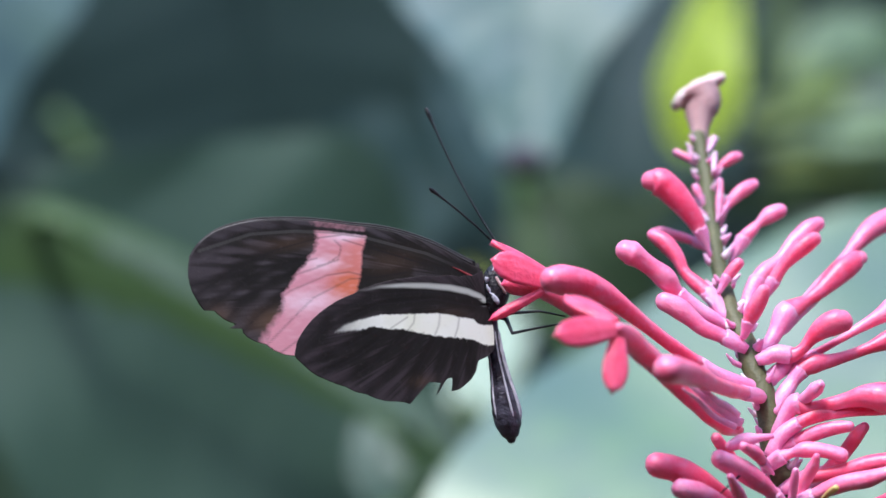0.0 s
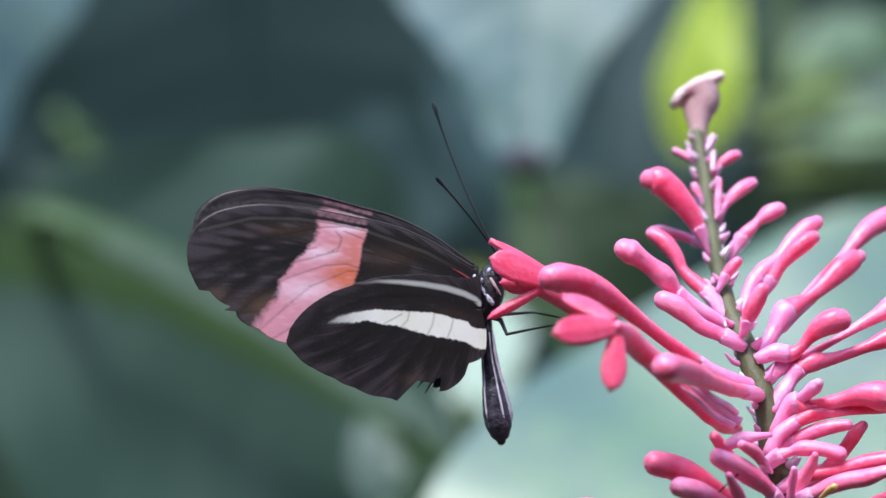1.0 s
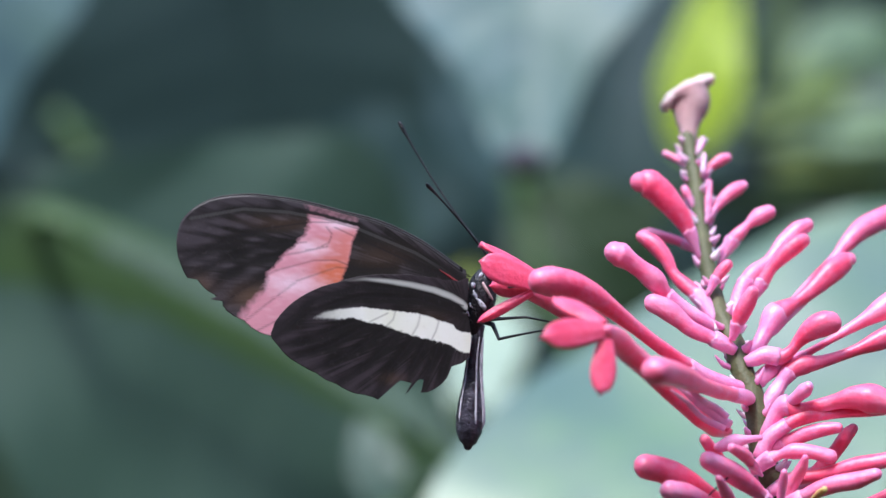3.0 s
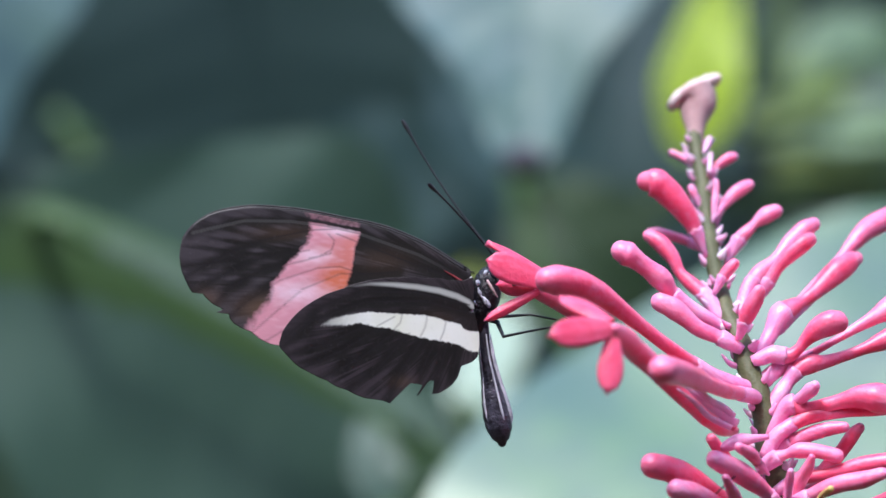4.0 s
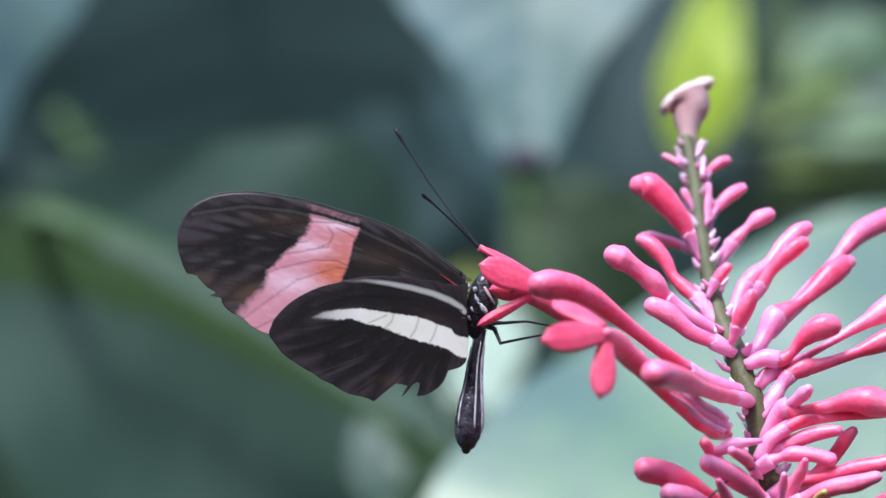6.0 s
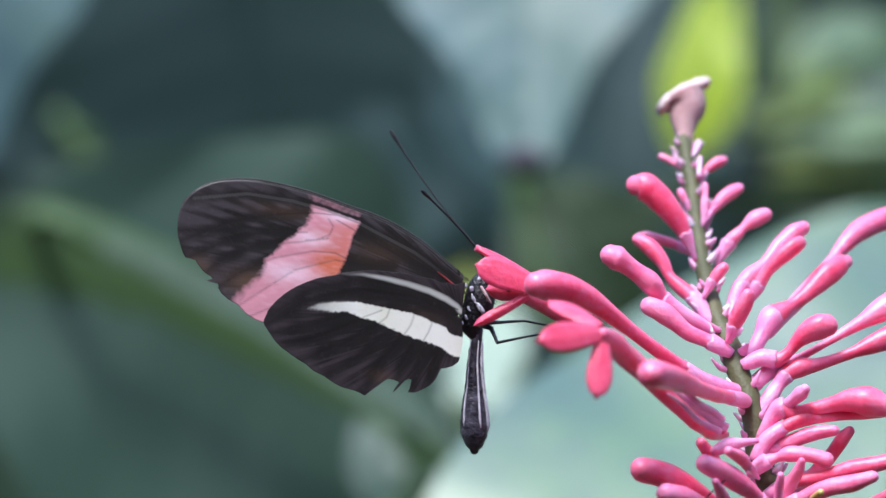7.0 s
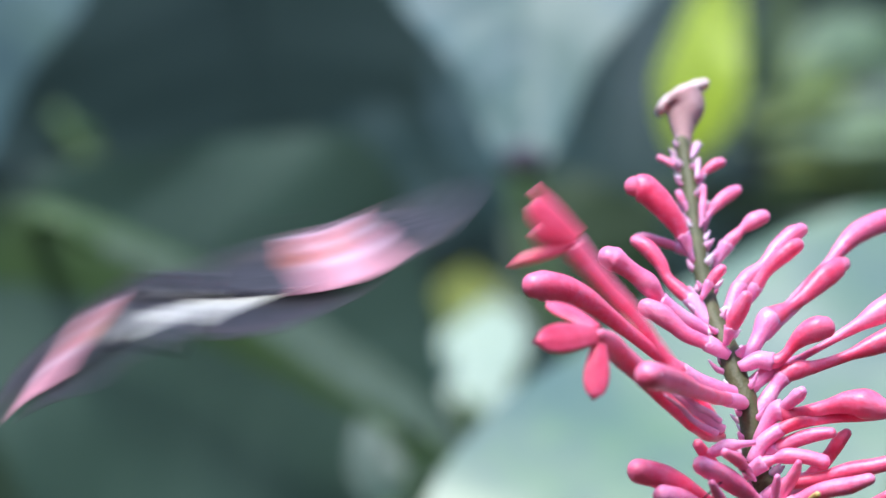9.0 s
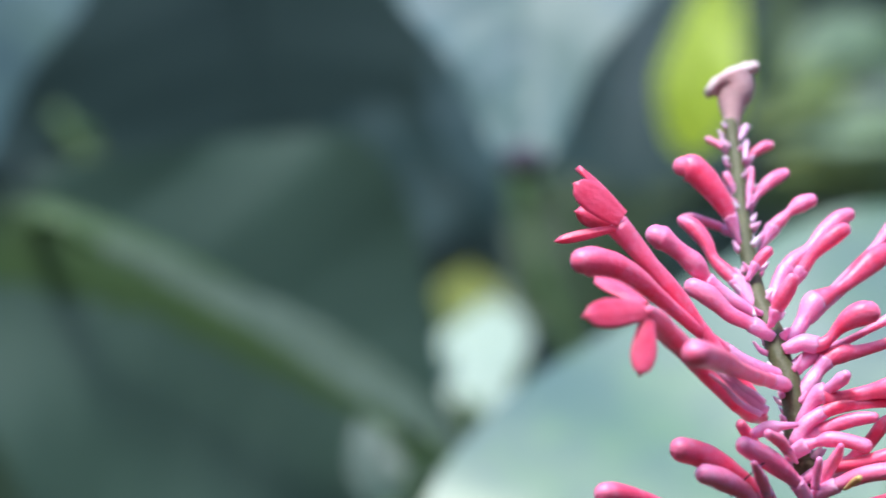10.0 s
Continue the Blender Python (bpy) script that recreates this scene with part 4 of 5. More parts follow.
HIND_EDGE = [(-101.5, 3.0), (-94.5, 5.9), (-87.7, 6.6), (-76.9, 7.3), (-76.2, 8.8), (-73.8, 9.8), (-70.8, 10.6), (-67.2, 11.5), (-63.1, 12.0), (-62.6, 11.4), (-60.3, 10.4), (-58.2, 10.6), (-57.2, 11.0), (-56.7, 13.2), (-56.1, 13.3), (-55.6, 11.6), (-52.3, 11.9), (-49.4, 12.3), (-48.4, 12.6), (-47.8, 16.1), (-45.6, 16.3), (-42.5, 16.9), (-38.9, 17.9), (-35.5, 18.6), (-32.0, 19.2), (-28.8, 20.2), (-25.4, 20.9), (-23.2, 21.7), (-20.5, 22.6), (-18.3, 23.4), (-16.4, 24.0), (-14.1, 24.5), (-12.1, 25.0), (-10.2, 25.4), (-8.4, 25.1), (-6.0, 24.6), (-3.4, 23.7), (-0.9, 22.7), (1.3, 21.7), (3.8, 20.4), (6.2, 19.1), (9.4, 17.1), (16.0, 13.9), (23.2, 10.6), (34.0, 7.3), (50.1, 4.9), (70.8, 4.0), (88.2, 4.3)]
FORE_VEINS = [[(-0.0, 0.3), (-3.8, 2.4), (-6.8, 4.0), (-9.9, 5.1), (-14.4, 6.7), (-18.9, 7.7), (-23.3, 8.3), (-29.1, 8.4), (-35.9, 6.8)],
    [(-17.4, 7.3), (-20.3, 7.2), (-26.0, 6.1), (-31.6, 4.1), (-36.8, 1.1)],
    [(-18.4, 6.7), (-17.6, 5.8), (-18.0, 4.6), (-19.6, 3.8), (-20.8, 3.6)],
    [(-20.9, 4.6), (-26.5, 3.8), (-31.4, 1.7), (-35.5, -0.8)],
    [(-18.1, 4.2), (-21.3, 3.3), (-27.0, 2.0), (-31.1, -0.3), (-33.0, -2.4)],
    [(-13.9, 1.5), (-16.9, 2.5), (-19.8, 2.3), (-24.7, 0.7), (-28.8, -1.9), (-31.1, -4.0)],
    [(-9.5, 1.8), (-13.9, 1.5), (-16.8, 1.6), (-21.7, -0.4), (-25.0, -3.2), (-28.1, -5.9)],
    [(-17.3, -1.0), (-22.0, -4.4), (-26.7, -7.2)],
    [(-17.3, 6.7), (-14.3, 5.5), (-8.2, 3.1), (-0.0, 0.1)],
    [(-29.4, 4.0), (-32.9, 3.0), (-37.1, 2.5)]]
HIND_VEINS = [[(-13.5, -1.8), (-19.0, -4.3), (-24.3, -5.9)],
    [(-12.0, -2.2), (-16.8, -5.1), (-22.5, -7.6)],
    [(-9.8, -2.5), (-14.5, -6.1), (-19.8, -8.8)],
    [(-8.3, -2.9), (-12.2, -7.3), (-16.2, -10.3)],
    [(-6.4, -3.5), (-9.3, -7.6), (-11.2, -11.7)],
    [(-4.9, -3.8), (-6.5, -7.1), (-7.4, -10.4)],
    [(-3.4, -4.1), (-4.2, -7.0), (-5.5, -10.4)],
    [(-1.9, -4.5), (-2.6, -7.2), (-3.0, -10.0)],
    [(-0.2, -0.5), (-6.5, 1.2), (-13.8, 1.1), (-20.8, -1.3), (-24.5, -4.7)],
    [(-0.6, 0.7), (-7.4, 2.3), (-13.9, 2.4), (-19.5, 0.5), (-24.2, -3.4)],
    [(-12.4, -2.0), (-10.2, -0.8)],
    [(-9.2, -0.4), (-9.5, -1.6), (-10.4, -2.6)],
    [(-6.0, -0.8), (-6.3, -2.2), (-6.9, -3.4)],
    [(-3.6, -1.4), (-3.9, -2.7), (-4.4, -3.9)]]
BAND_INNER = [(-15.5, 9.4), (-14.9, 8.7), (-14.2, 8.0), (-14.3, 7.0), (-14.5, 6.1), (-14.9, 5.1), (-15.1, 4.0), (-15.3, 2.5), (-15.7, 1.0), (-16.3, -0.3), (-17.2, -1.3), (-19.0, -5.1)]
BAND_OUTER = [(-21.4, 9.5), (-20.9, 8.1), (-20.6, 7.2), (-20.8, 6.2), (-21.1, 5.4), (-22.2, 4.4), (-22.8, 3.5), (-23.9, 2.7), (-24.4, 1.6), (-25.4, 0.7), (-25.8, -0.4), (-25.5, -1.2), (-26.4, -2.3), (-27.2, -3.2), (-28.1, -4.3), (-28.9, -5.6), (-29.4, -6.9)]
BAR_TOP = [(-19.6, -1.9), (-18.3, -1.1), (-15.8, -0.5), (-13.6, -0.2), (-10.7, -0.4), (-9.3, -0.4), (-7.1, -0.6), (-5.2, -0.8), (-3.7, -1.3), (-1.8, -1.8), (-1.2, -2.5), (0.6, -2.8)]
BAR_LOW = [(-19.6, -1.9), (-16.4, -1.9), (-14.6, -1.6), (-12.7, -2.1), (-10.5, -2.4), (-9.0, -2.9), (-6.8, -3.5), (-4.5, -3.9), (-2.3, -4.3), (-0.8, -5.1), (0.8, -5.4)]
STRIPE_LINE = [(-16.9, 2.9), (-13.3, 3.4), (-10.4, 3.3), (-7.4, 3.0), (-4.5, 2.5), (-2.2, 1.8), (-0.8, 1.1), (-0.2, 0.5)]


def to_line(x, z, line):
    """Distance in mm from each point to a line of points."""
    best = np.full(x.shape, 99.0)
    for (ax, az), (bx, bz) in zip(line, line[1:]):
        dx, dz = bx - ax, bz - az
        u = np.clip(((x - ax) * dx + (z - az) * dz) / (dx * dx + dz * dz), 0, 1)
        best = np.minimum(best, np.hypot(x - ax - u * dx, z - az - u * dz))
    return best


def rough(x, z, fx, fz, seed):
    """Smooth noise over the wing's plane."""
    out = np.empty(x.size)
    for i, (p, q) in enumerate(zip(x.ravel(), z.ravel())):
        out[i] = noise.noise(Vector((p * fx, q * fz, seed)))
    return out.reshape(x.shape)


def soft(d, width=0.35):
    return np.clip(0.5 + d / (2 * width), 0, 1)


def spot(x, z, cx, cz, rx, rz):
    return np.exp(-((x - cx) / rx) ** 2 - ((z - cz) / rz) ** 2)


def fore_look(x, z, r, a, seed):
    """Masks of the forewing: pink, white, grey, orange-to-pink, pale sheen painted on the band, brown."""
    ix, iz = zip(*BAND_INNER)
    ox, oz = zip(*BAND_OUTER)
    wobble = 0.35 * rough(x, z, 1.1, 1.1, seed) + 0.25 * rough(x, z, 3.2, 3.2, seed + 2)
    inner = np.interp(-z, [-q for q in iz], ix) + wobble * 0.5
    outer = np.interp(-z, [-q for q in oz], ox) + wobble * 1.1
    low = np.clip((1.0 - z) / 5, 0, 1)
    pink = np.minimum(soft(inner - x, 0.3), soft(x - outer, 0.55 + 0.7 * low))
    top = to_line(x, z, [(-r2 * math.cos(radians(a2)), r2 * math.sin(radians(a2))) for a2, r2 in FORE_EDGE if a2 > 12])
    pink = pink * (1 - 0.85 * spot(top, 0 * x, 0.95, 0, 0.32, 1)) * (0.35 + 0.65 * soft(top - 0.9, 0.5))
    ridge = to_line(x, z, FORE_VEINS[0])
    grey = 0.20 * np.clip(1 - ridge / 0.22, 0, 1) * soft(r - 5, 3) + 0.12 * np.clip(1 - top / 0.25, 0, 1)
    orange = np.clip(1.25 * spot(x, z, -17.4, 0.6, 2.4, 2.2) + 0.55 * spot(x, z, -15.6, 4.6, 1.6, 3.0) + 0.35 * spot(x, z, -18.5, 4.5, 2.0, 1.6), 0, 1)
    # soft spots paint the pale sheen onto the pink band
    band_sheen = np.clip(1.3 * spot(x, z, -16.6, 7.2, 2.6, 0.7) + 1.0 * spot(x, z, -20.5, 3.9, 2.3, 1.0) + 0.95 * spot(x, z, -22.5, -0.8, 3.6, 1.3) + 0.25 * rough(x, z, 0.9, 2.0, seed + 4), 0, 1)
    brown = np.clip(0.9 * spot(x, z, -26.6, -3.0, 3.2, 1.6) + 0.35 * spot(x, z, -24.0, 6.8, 4.5, 0.9) + 0.3 * spot(x, z, -11.5, 3.2, 3.5, 1.6) + 0.6 * spot(x, z, -34.0, -1.6, 1.6, 1.2), 0, 1)
    return pink, 0 * x, grey, 1 - orange, band_sheen, brown


def hind_look(x, z, r, a, seed):
    """Masks of the hindwing: the pale bar, the grey stripe and worn brown places."""
    tx, tz = zip(*BAR_TOP)
    lx, lz = zip(*BAR_LOW)
    fray = 0.16 * rough(x, z, 2.6, 1.0, seed) + 0.10 * rough(x, z, 6.0, 3.0, seed + 2)
    bar = np.minimum(np.interp(x, tx, tz) - z + fray * 0.7, z - np.interp(x, lx, lz) + fray)
    bar = np.where(x < -19.6, -1, bar)
    white = soft(bar, 0.16) * np.clip((x + 20.5) / 5.5, 0.30, 1)
    thick = np.interp(x, [-16, -13, -9, -3, 0], [0.02, 0.16, 0.30, 0.36, 0.30])
    grey = 0.85 * soft(thick - to_line(x, z, STRIPE_LINE), 0.16) * np.clip((x + 16.5) / 5, 0, 1)
    grey = np.maximum(grey, 0.5 * soft(bar, 0.2) * np.clip((-13.5 - x) / 2.5, 0, 1))
    worn = np.clip(0.3 * spot(x, z, -9.0, -9.2, 1.6, 0.8) + 0.25 * spot(x, z, -5.0, -1.2, 2.5, 1.0), 0, 1)
    return 0 * x, white, grey, 1 + 0 * x, 0 * x, worn


def fan(edge, bend, look_of, veins, na, nr, seed):
    """A wing membrane spread as a fan from its root, with its markings as vertex masks."""
    ea, er = [e[0] for e in edge], [e[1] for e in edge]
    ang = np.linspace(ea[0], ea[-1], na + 1)[:, None] * np.ones((1, nr + 1))
    reach = np.interp(ang, ea, er)
    reach = reach * (1 + 0.004 * rough(ang, 0 * ang, 2.3, 1, seed))
    r = reach * (0.02 + 0.98 * np.linspace(0, 1, nr + 1)[None, :] ** 0.85)
    x, z = -r * np.cos(np.radians(ang)), r * np.sin(np.radians(ang))
    near = np.full(x.shape, 99.0)
    for v in veins:
        near = np.minimum(near, to_line(x, z, v))
    pink, white, grey, tint, band_sheen, brown = look_of(x, z, r, ang, seed)
    line = np.clip(1.2 - near / 0.13, 0, 1) * (1 - 0.4 * pink) * (1 - 0.45 * white)
    # scale strands between the veins, with sky sheen painted in, paler towards the margin
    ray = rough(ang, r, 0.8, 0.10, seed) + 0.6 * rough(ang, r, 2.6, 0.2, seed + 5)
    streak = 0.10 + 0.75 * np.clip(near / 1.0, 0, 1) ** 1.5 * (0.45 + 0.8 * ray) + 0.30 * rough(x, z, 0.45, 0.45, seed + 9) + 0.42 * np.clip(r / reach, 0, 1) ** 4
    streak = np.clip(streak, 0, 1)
    lift = 0.012 * np.cos(np.clip(near / 1.2, 0, 1) * math.pi) * np.clip(r / 8, 0, 1) + bend * (r / 30) ** 2
    bm = bmesh.new()
    lay = bm.verts.layers.float_color.new("pattern")
    layers = [bm.verts.layers.float.new(n) for n in ("tint", "stripe", "band_sheen", "brown")]
    grid = []
    for i in range(na + 1):
        made = []
        for j in range(nr + 1):
            v = bm.verts.new((x[i, j] * 0.001, lift[i, j] * 0.001, z[i, j] * 0.001))
            v[lay] = (pink[i, j], white[i, j], line[i, j], streak[i, j])
            for one, mask in zip(layers, (tint, grey, band_sheen, brown)):
                v[one] = float(mask[i, j])
            made.append(v)
        grid.append(made)
    for i in range(na):
        for j in range(nr):
            bm.faces.new((grid[i][j], grid[i][j + 1], grid[i + 1][j + 1], grid[i + 1][j]))
    return bm


FORE_ROOT = on_body((4.64, 7.5, -4.42))
HIND_ROOT = on_body((4.92, 6.6, -7.52))
FORE_FAR = on_body((4.66, 10.5, -4.15))
HIND_FAR = on_body((4.96, 11.4, -7.59))


def wing(name, edge, look_of, veins, mat, root, label, bend, seed, na, nr):
    ob = part(name, fan(edge, bend, look_of, veins, na, nr, seed), mat, butterfly, label)
    ob.location = root
    sol = ob.modifiers.new("thickness", "SOLIDIFY")
    sol.thickness = 0.00008
    sol.offset = 0
    return ob


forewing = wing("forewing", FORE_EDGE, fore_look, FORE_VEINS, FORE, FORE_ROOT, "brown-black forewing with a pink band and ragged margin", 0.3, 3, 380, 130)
hindwing = wing("hindwing", HIND_EDGE, hind_look, HIND_VEINS, HIND, HIND_ROOT, "brown-black hindwing with a cream bar and torn margin", -0.2, 5, 420, 130)
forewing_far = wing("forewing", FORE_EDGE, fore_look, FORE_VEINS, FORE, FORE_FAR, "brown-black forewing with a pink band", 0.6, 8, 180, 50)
hindwing_far = wing("hindwing", HIND_EDGE, hind_look, HIND_VEINS, HIND, HIND_FAR, "brown-black hindwing with a cream bar and torn margin", 0.2, 11, 180, 50)
# costal vein and red streak at the roots
for w, s in ((forewing, -1), (forewing_far, 1)):
    bm = bmesh.new()
    rows = [(a, r) for a, r in FORE_EDGE if 8 < a < 75]
    pts = [Vector((-r * math.cos(radians(a)), 0.3 * (r / 30) ** 2, r * math.sin(radians(a)))) * 0.001 for a, r in reversed(rows)]
    pts = sorted(pts, key=lambda p: -p.x)
    tube(bm, pts, [0.00016 - 0.00009 * k / len(pts) for k in range(len(pts))], sides=8, n=3, flat=0.5)
    part("costal_vein", bm, COSTA, w)
    bm = bmesh.new()
    tube(bm, [Vector(q) * 0.001 for q in ((0.2, s * 0.06, -0.4), (-1.2, s * 0.06, 0.5), (-2.4, s * 0.07, 1.3), (-3.6, s * 0.07, 2.0))], [0.00026, 0.00024, 0.00016, 0.00004], sides=6, n=4, flat=0.4)
    part("red_streak", bm, RED_ROOT, w, "red streak at the wing root")

# body
bm = bmesh.new()
tube(bm, [on_body(p) for p in ((6.5, 9, -2.2), (6.2, 9, -3.6), (5.9, 9, -5.6), (5.4, 9, -7.6), (5.0, 9, -9.3), (5.3, 9, -10.2))], [0.0009, 0.0017, 0.0020, 0.0017, 0.0011, 0.0007], sides=18, n=5)
ball(bm, on_body((4.58, 9, -7.77)), (0.0013, 0.0012, 0.0024))
thorax = part("thorax", bm, BLACK, butterfly, "black furry thorax with white spots")
for q, wide, tall, lean in (((4.04, 7.4, -3.56), 0.24, 0.3, -20), ((4.84, 7.05, -4.0), 0.3, 0.34, 0), ((5.85, 7.05, -2.77), 0.26, 0.42, 10), ((5.13, 7.05, -5.23), 0.24, 0.62, -30), ((6.0, 7.05, -6.53), 0.32, 0.85, -35), ((5.49, 7.05, -5.95), 0.16, 0.5, -35), ((4.19, 7.4, -7.69), 0.22, 0.36, -20), ((3.68, 7.4, -8.42), 0.18, 0.22, 0), ((6.72, 7.4, -5.45), 0.2, 0.5, -60), ((4.55, 7.4, -6.68), 0.15, 0.4, -30)):
    bm = bmesh.new()
    ball(bm, on_body(q), (wide * 0.001, 0.00022, tall * 0.001), pose(0, 0, 0, 0, lean, 0), 10)
    for v in bm.verts:
        v.co += Vector((noise.noise(v.co * 3000), 0, noise.noise(v.co * 3000 + Vector((5, 5, 5))))) * 0.00016
    part("white_spot", bm, SPOT, thorax)
for k in range(40):
    a = k * 2.4
    bm = bmesh.new()
    c = on_body((5.75, 9, -6.0)) + Vector((math.cos(a) * 0.0017, -abs(math.sin(a)) * 0.0018, 0.0030 * math.sin(k * 1.7)))
    tube(bm, [c, c + Vector((math.cos(a) * 0.0004, -0.0004, 0.0005)), c + Vector((math.cos(a) * 0.0007, -0.0006, 0.0002))], [0.00006, 0.00005, 0.00002], sides=4, n=2)
    part("hair", bm, BLACK, thorax)
HEAD = on_body((6.10, 9, -3.70))
bm = bmesh.new()
ball(bm, on_body((7.2, 9, -2.6)) - HEAD, (0.0014, 0.0014, 0.0015))
head = part("head", bm, BLACK, butterfly, "black head with white dots")
head.location = HEAD
for y in (7.7, 10.3):
    bm = bmesh.new()
    ball(bm, on_body((7.45, y, -2.3)) - HEAD, (0.00125, 0.0007, 0.0013), None, 16)
    part("eye", bm, EYE_DARK, head, "dark glossy compound eye")
for q, r in (((6.5, 7.7, -2.9), 0.00028), ((6.7, 8, -1.5), 0.00024), ((6.3, 7.6, -3.7), 0.00026)):
    bm = bmesh.new()
    ball(bm, on_body(q) - HEAD, (r, r * 0.6, r), None, 8)
    part("white_dot", bm, SPOT, head)
bm = bmesh.new()
tube(bm, [on_body(p) - HEAD for p in ((6.08, 7.2, -3.69), (6.66, 7, -4.70), (7.38, 7.2, -5.86))], [0.00018, 0.00022, 0.00012], sides=6, n=4)
part("palp", bm, WITHERED, head, "pale palp")
bm = bmesh.new()
tube(bm, [on_body(p) - HEAD for p in ((7.25, 8, -3.55), (8.71, 4, -4.25), (10.45, 1, -4.08), (12.43, 0, -3.64))], [0.00022, 0.00018, 0.00014, 0.0001], sides=8, n=5)
part("proboscis", bm, BLACK, head, "thin dark proboscis in the flower")


def antenna(foot, tip, bow):
    """A thin clubbed antenna that turns about its foot."""
    f, t = on_body(foot), on_body(tip)
    d = t - f
    s = Vector((d.z, 0, -d.x)).normalized()
    bm = bmesh.new()
    tube(bm, [d * u + s * (bow * math.sin(u * math.pi)) for u in (-0.19, 0.2, 0.4, 0.6, 0.8, 0.9, 0.96, 1.0)],
         [0.00017, 0.00013, 0.00012, 0.00012, 0.00013, 0.00018, 0.00028, 0.00022], sides=8, n=4)
    ob = part("antenna", bm, BLACK, butterfly, "thin black clubbed antenna")
    ob.location = f
    return ob


antenna_far = antenna((6.48, 10.4, 0.22), (-1.10, 13, 18.81), -0.0005)
antenna_near = antenna((6.45, 7.6, 0.07), (-0.78, -1, 8.91), 0.0002)

ROOT = on_body((5.67, 9, -9.66))
bm = bmesh.new()
tube(bm, [on_body(p) - ROOT for p in ((5.67, 9, -9.08), (5.67, 9, -11.26), (5.81, 9, -13.73), (6.25, 9, -16.63), (6.68, 9, -19.39), (7.05, 9, -21.72), (7.26, 9, -23.10), (7.41, 9, -24.04), (7.48, 9, -24.62))],
     [0.00064, 0.00079, 0.00093, 0.00121, 0.00164, 0.00179, 0.00157, 0.00114, 0.00064], sides=16, n=6)
bm.normal_update()
for v in bm.verts:
    v.co += v.normal * (0.00003 * math.sin(v.co.z * 4200) + 0.00005 * noise.noise(v.co * 1500))
abdomen = part("abdomen", bm, ABDOMEN, butterfly, "slender black abdomen with pale stripes")
abdomen.location = ROOT
# pale side markings, with the blue-white glints built as stripes too
for off, r in ((0.3, 0.00013), (0.86, 0.00034), (-0.55, 0.00011)):
    bm = bmesh.new()
    pts = []
    for sx, sz, rr in ((5.57, -10.64, 0.79), (5.79, -13.5, 0.93), (6.21, -16.36, 1.18), (6.57, -19.07, 1.57), (6.93, -21.21, 1.71), (7.21, -22.64, 1.36)):
        a = radians(90) * off
        pts.append(on_body((sx + math.sin(a) * rr, 9 - math.cos(a) * rr * 1.02, sz)) - ROOT)
    tube(bm, pts, [r * 0.6, r, r, r * 1.2, r * 1.3, r * 0.5], sides=6, n=5)
    part("stripe", bm, SPOT, abdomen, "pale stripe with painted glint")


def leg(rows):
    """A jointed leg that turns about its hip."""
    bm = bmesh.new()
    tube(bm, [on_body(p) for p in rows], [0.00042, 0.00034, 0.00022, 0.00015, 0.00011], sides=8, n=1)
    return part("leg", bm, BLACK, butterfly, "thin black jointed leg", origin=on_body(rows[0]))


legs = [leg([(6.0, 8, -8.6), (7.4, 7, -9.1), (8.15, 5, -10.89), (11.16, 1, -10.16), (14.66, -2, -9.46)]),
        leg([(6.2, 8, -7.9), (7.22, 6, -8.31), (8.48, 3, -8.26), (11.50, 0, -8.00), (14.69, -1, -8.63)])]


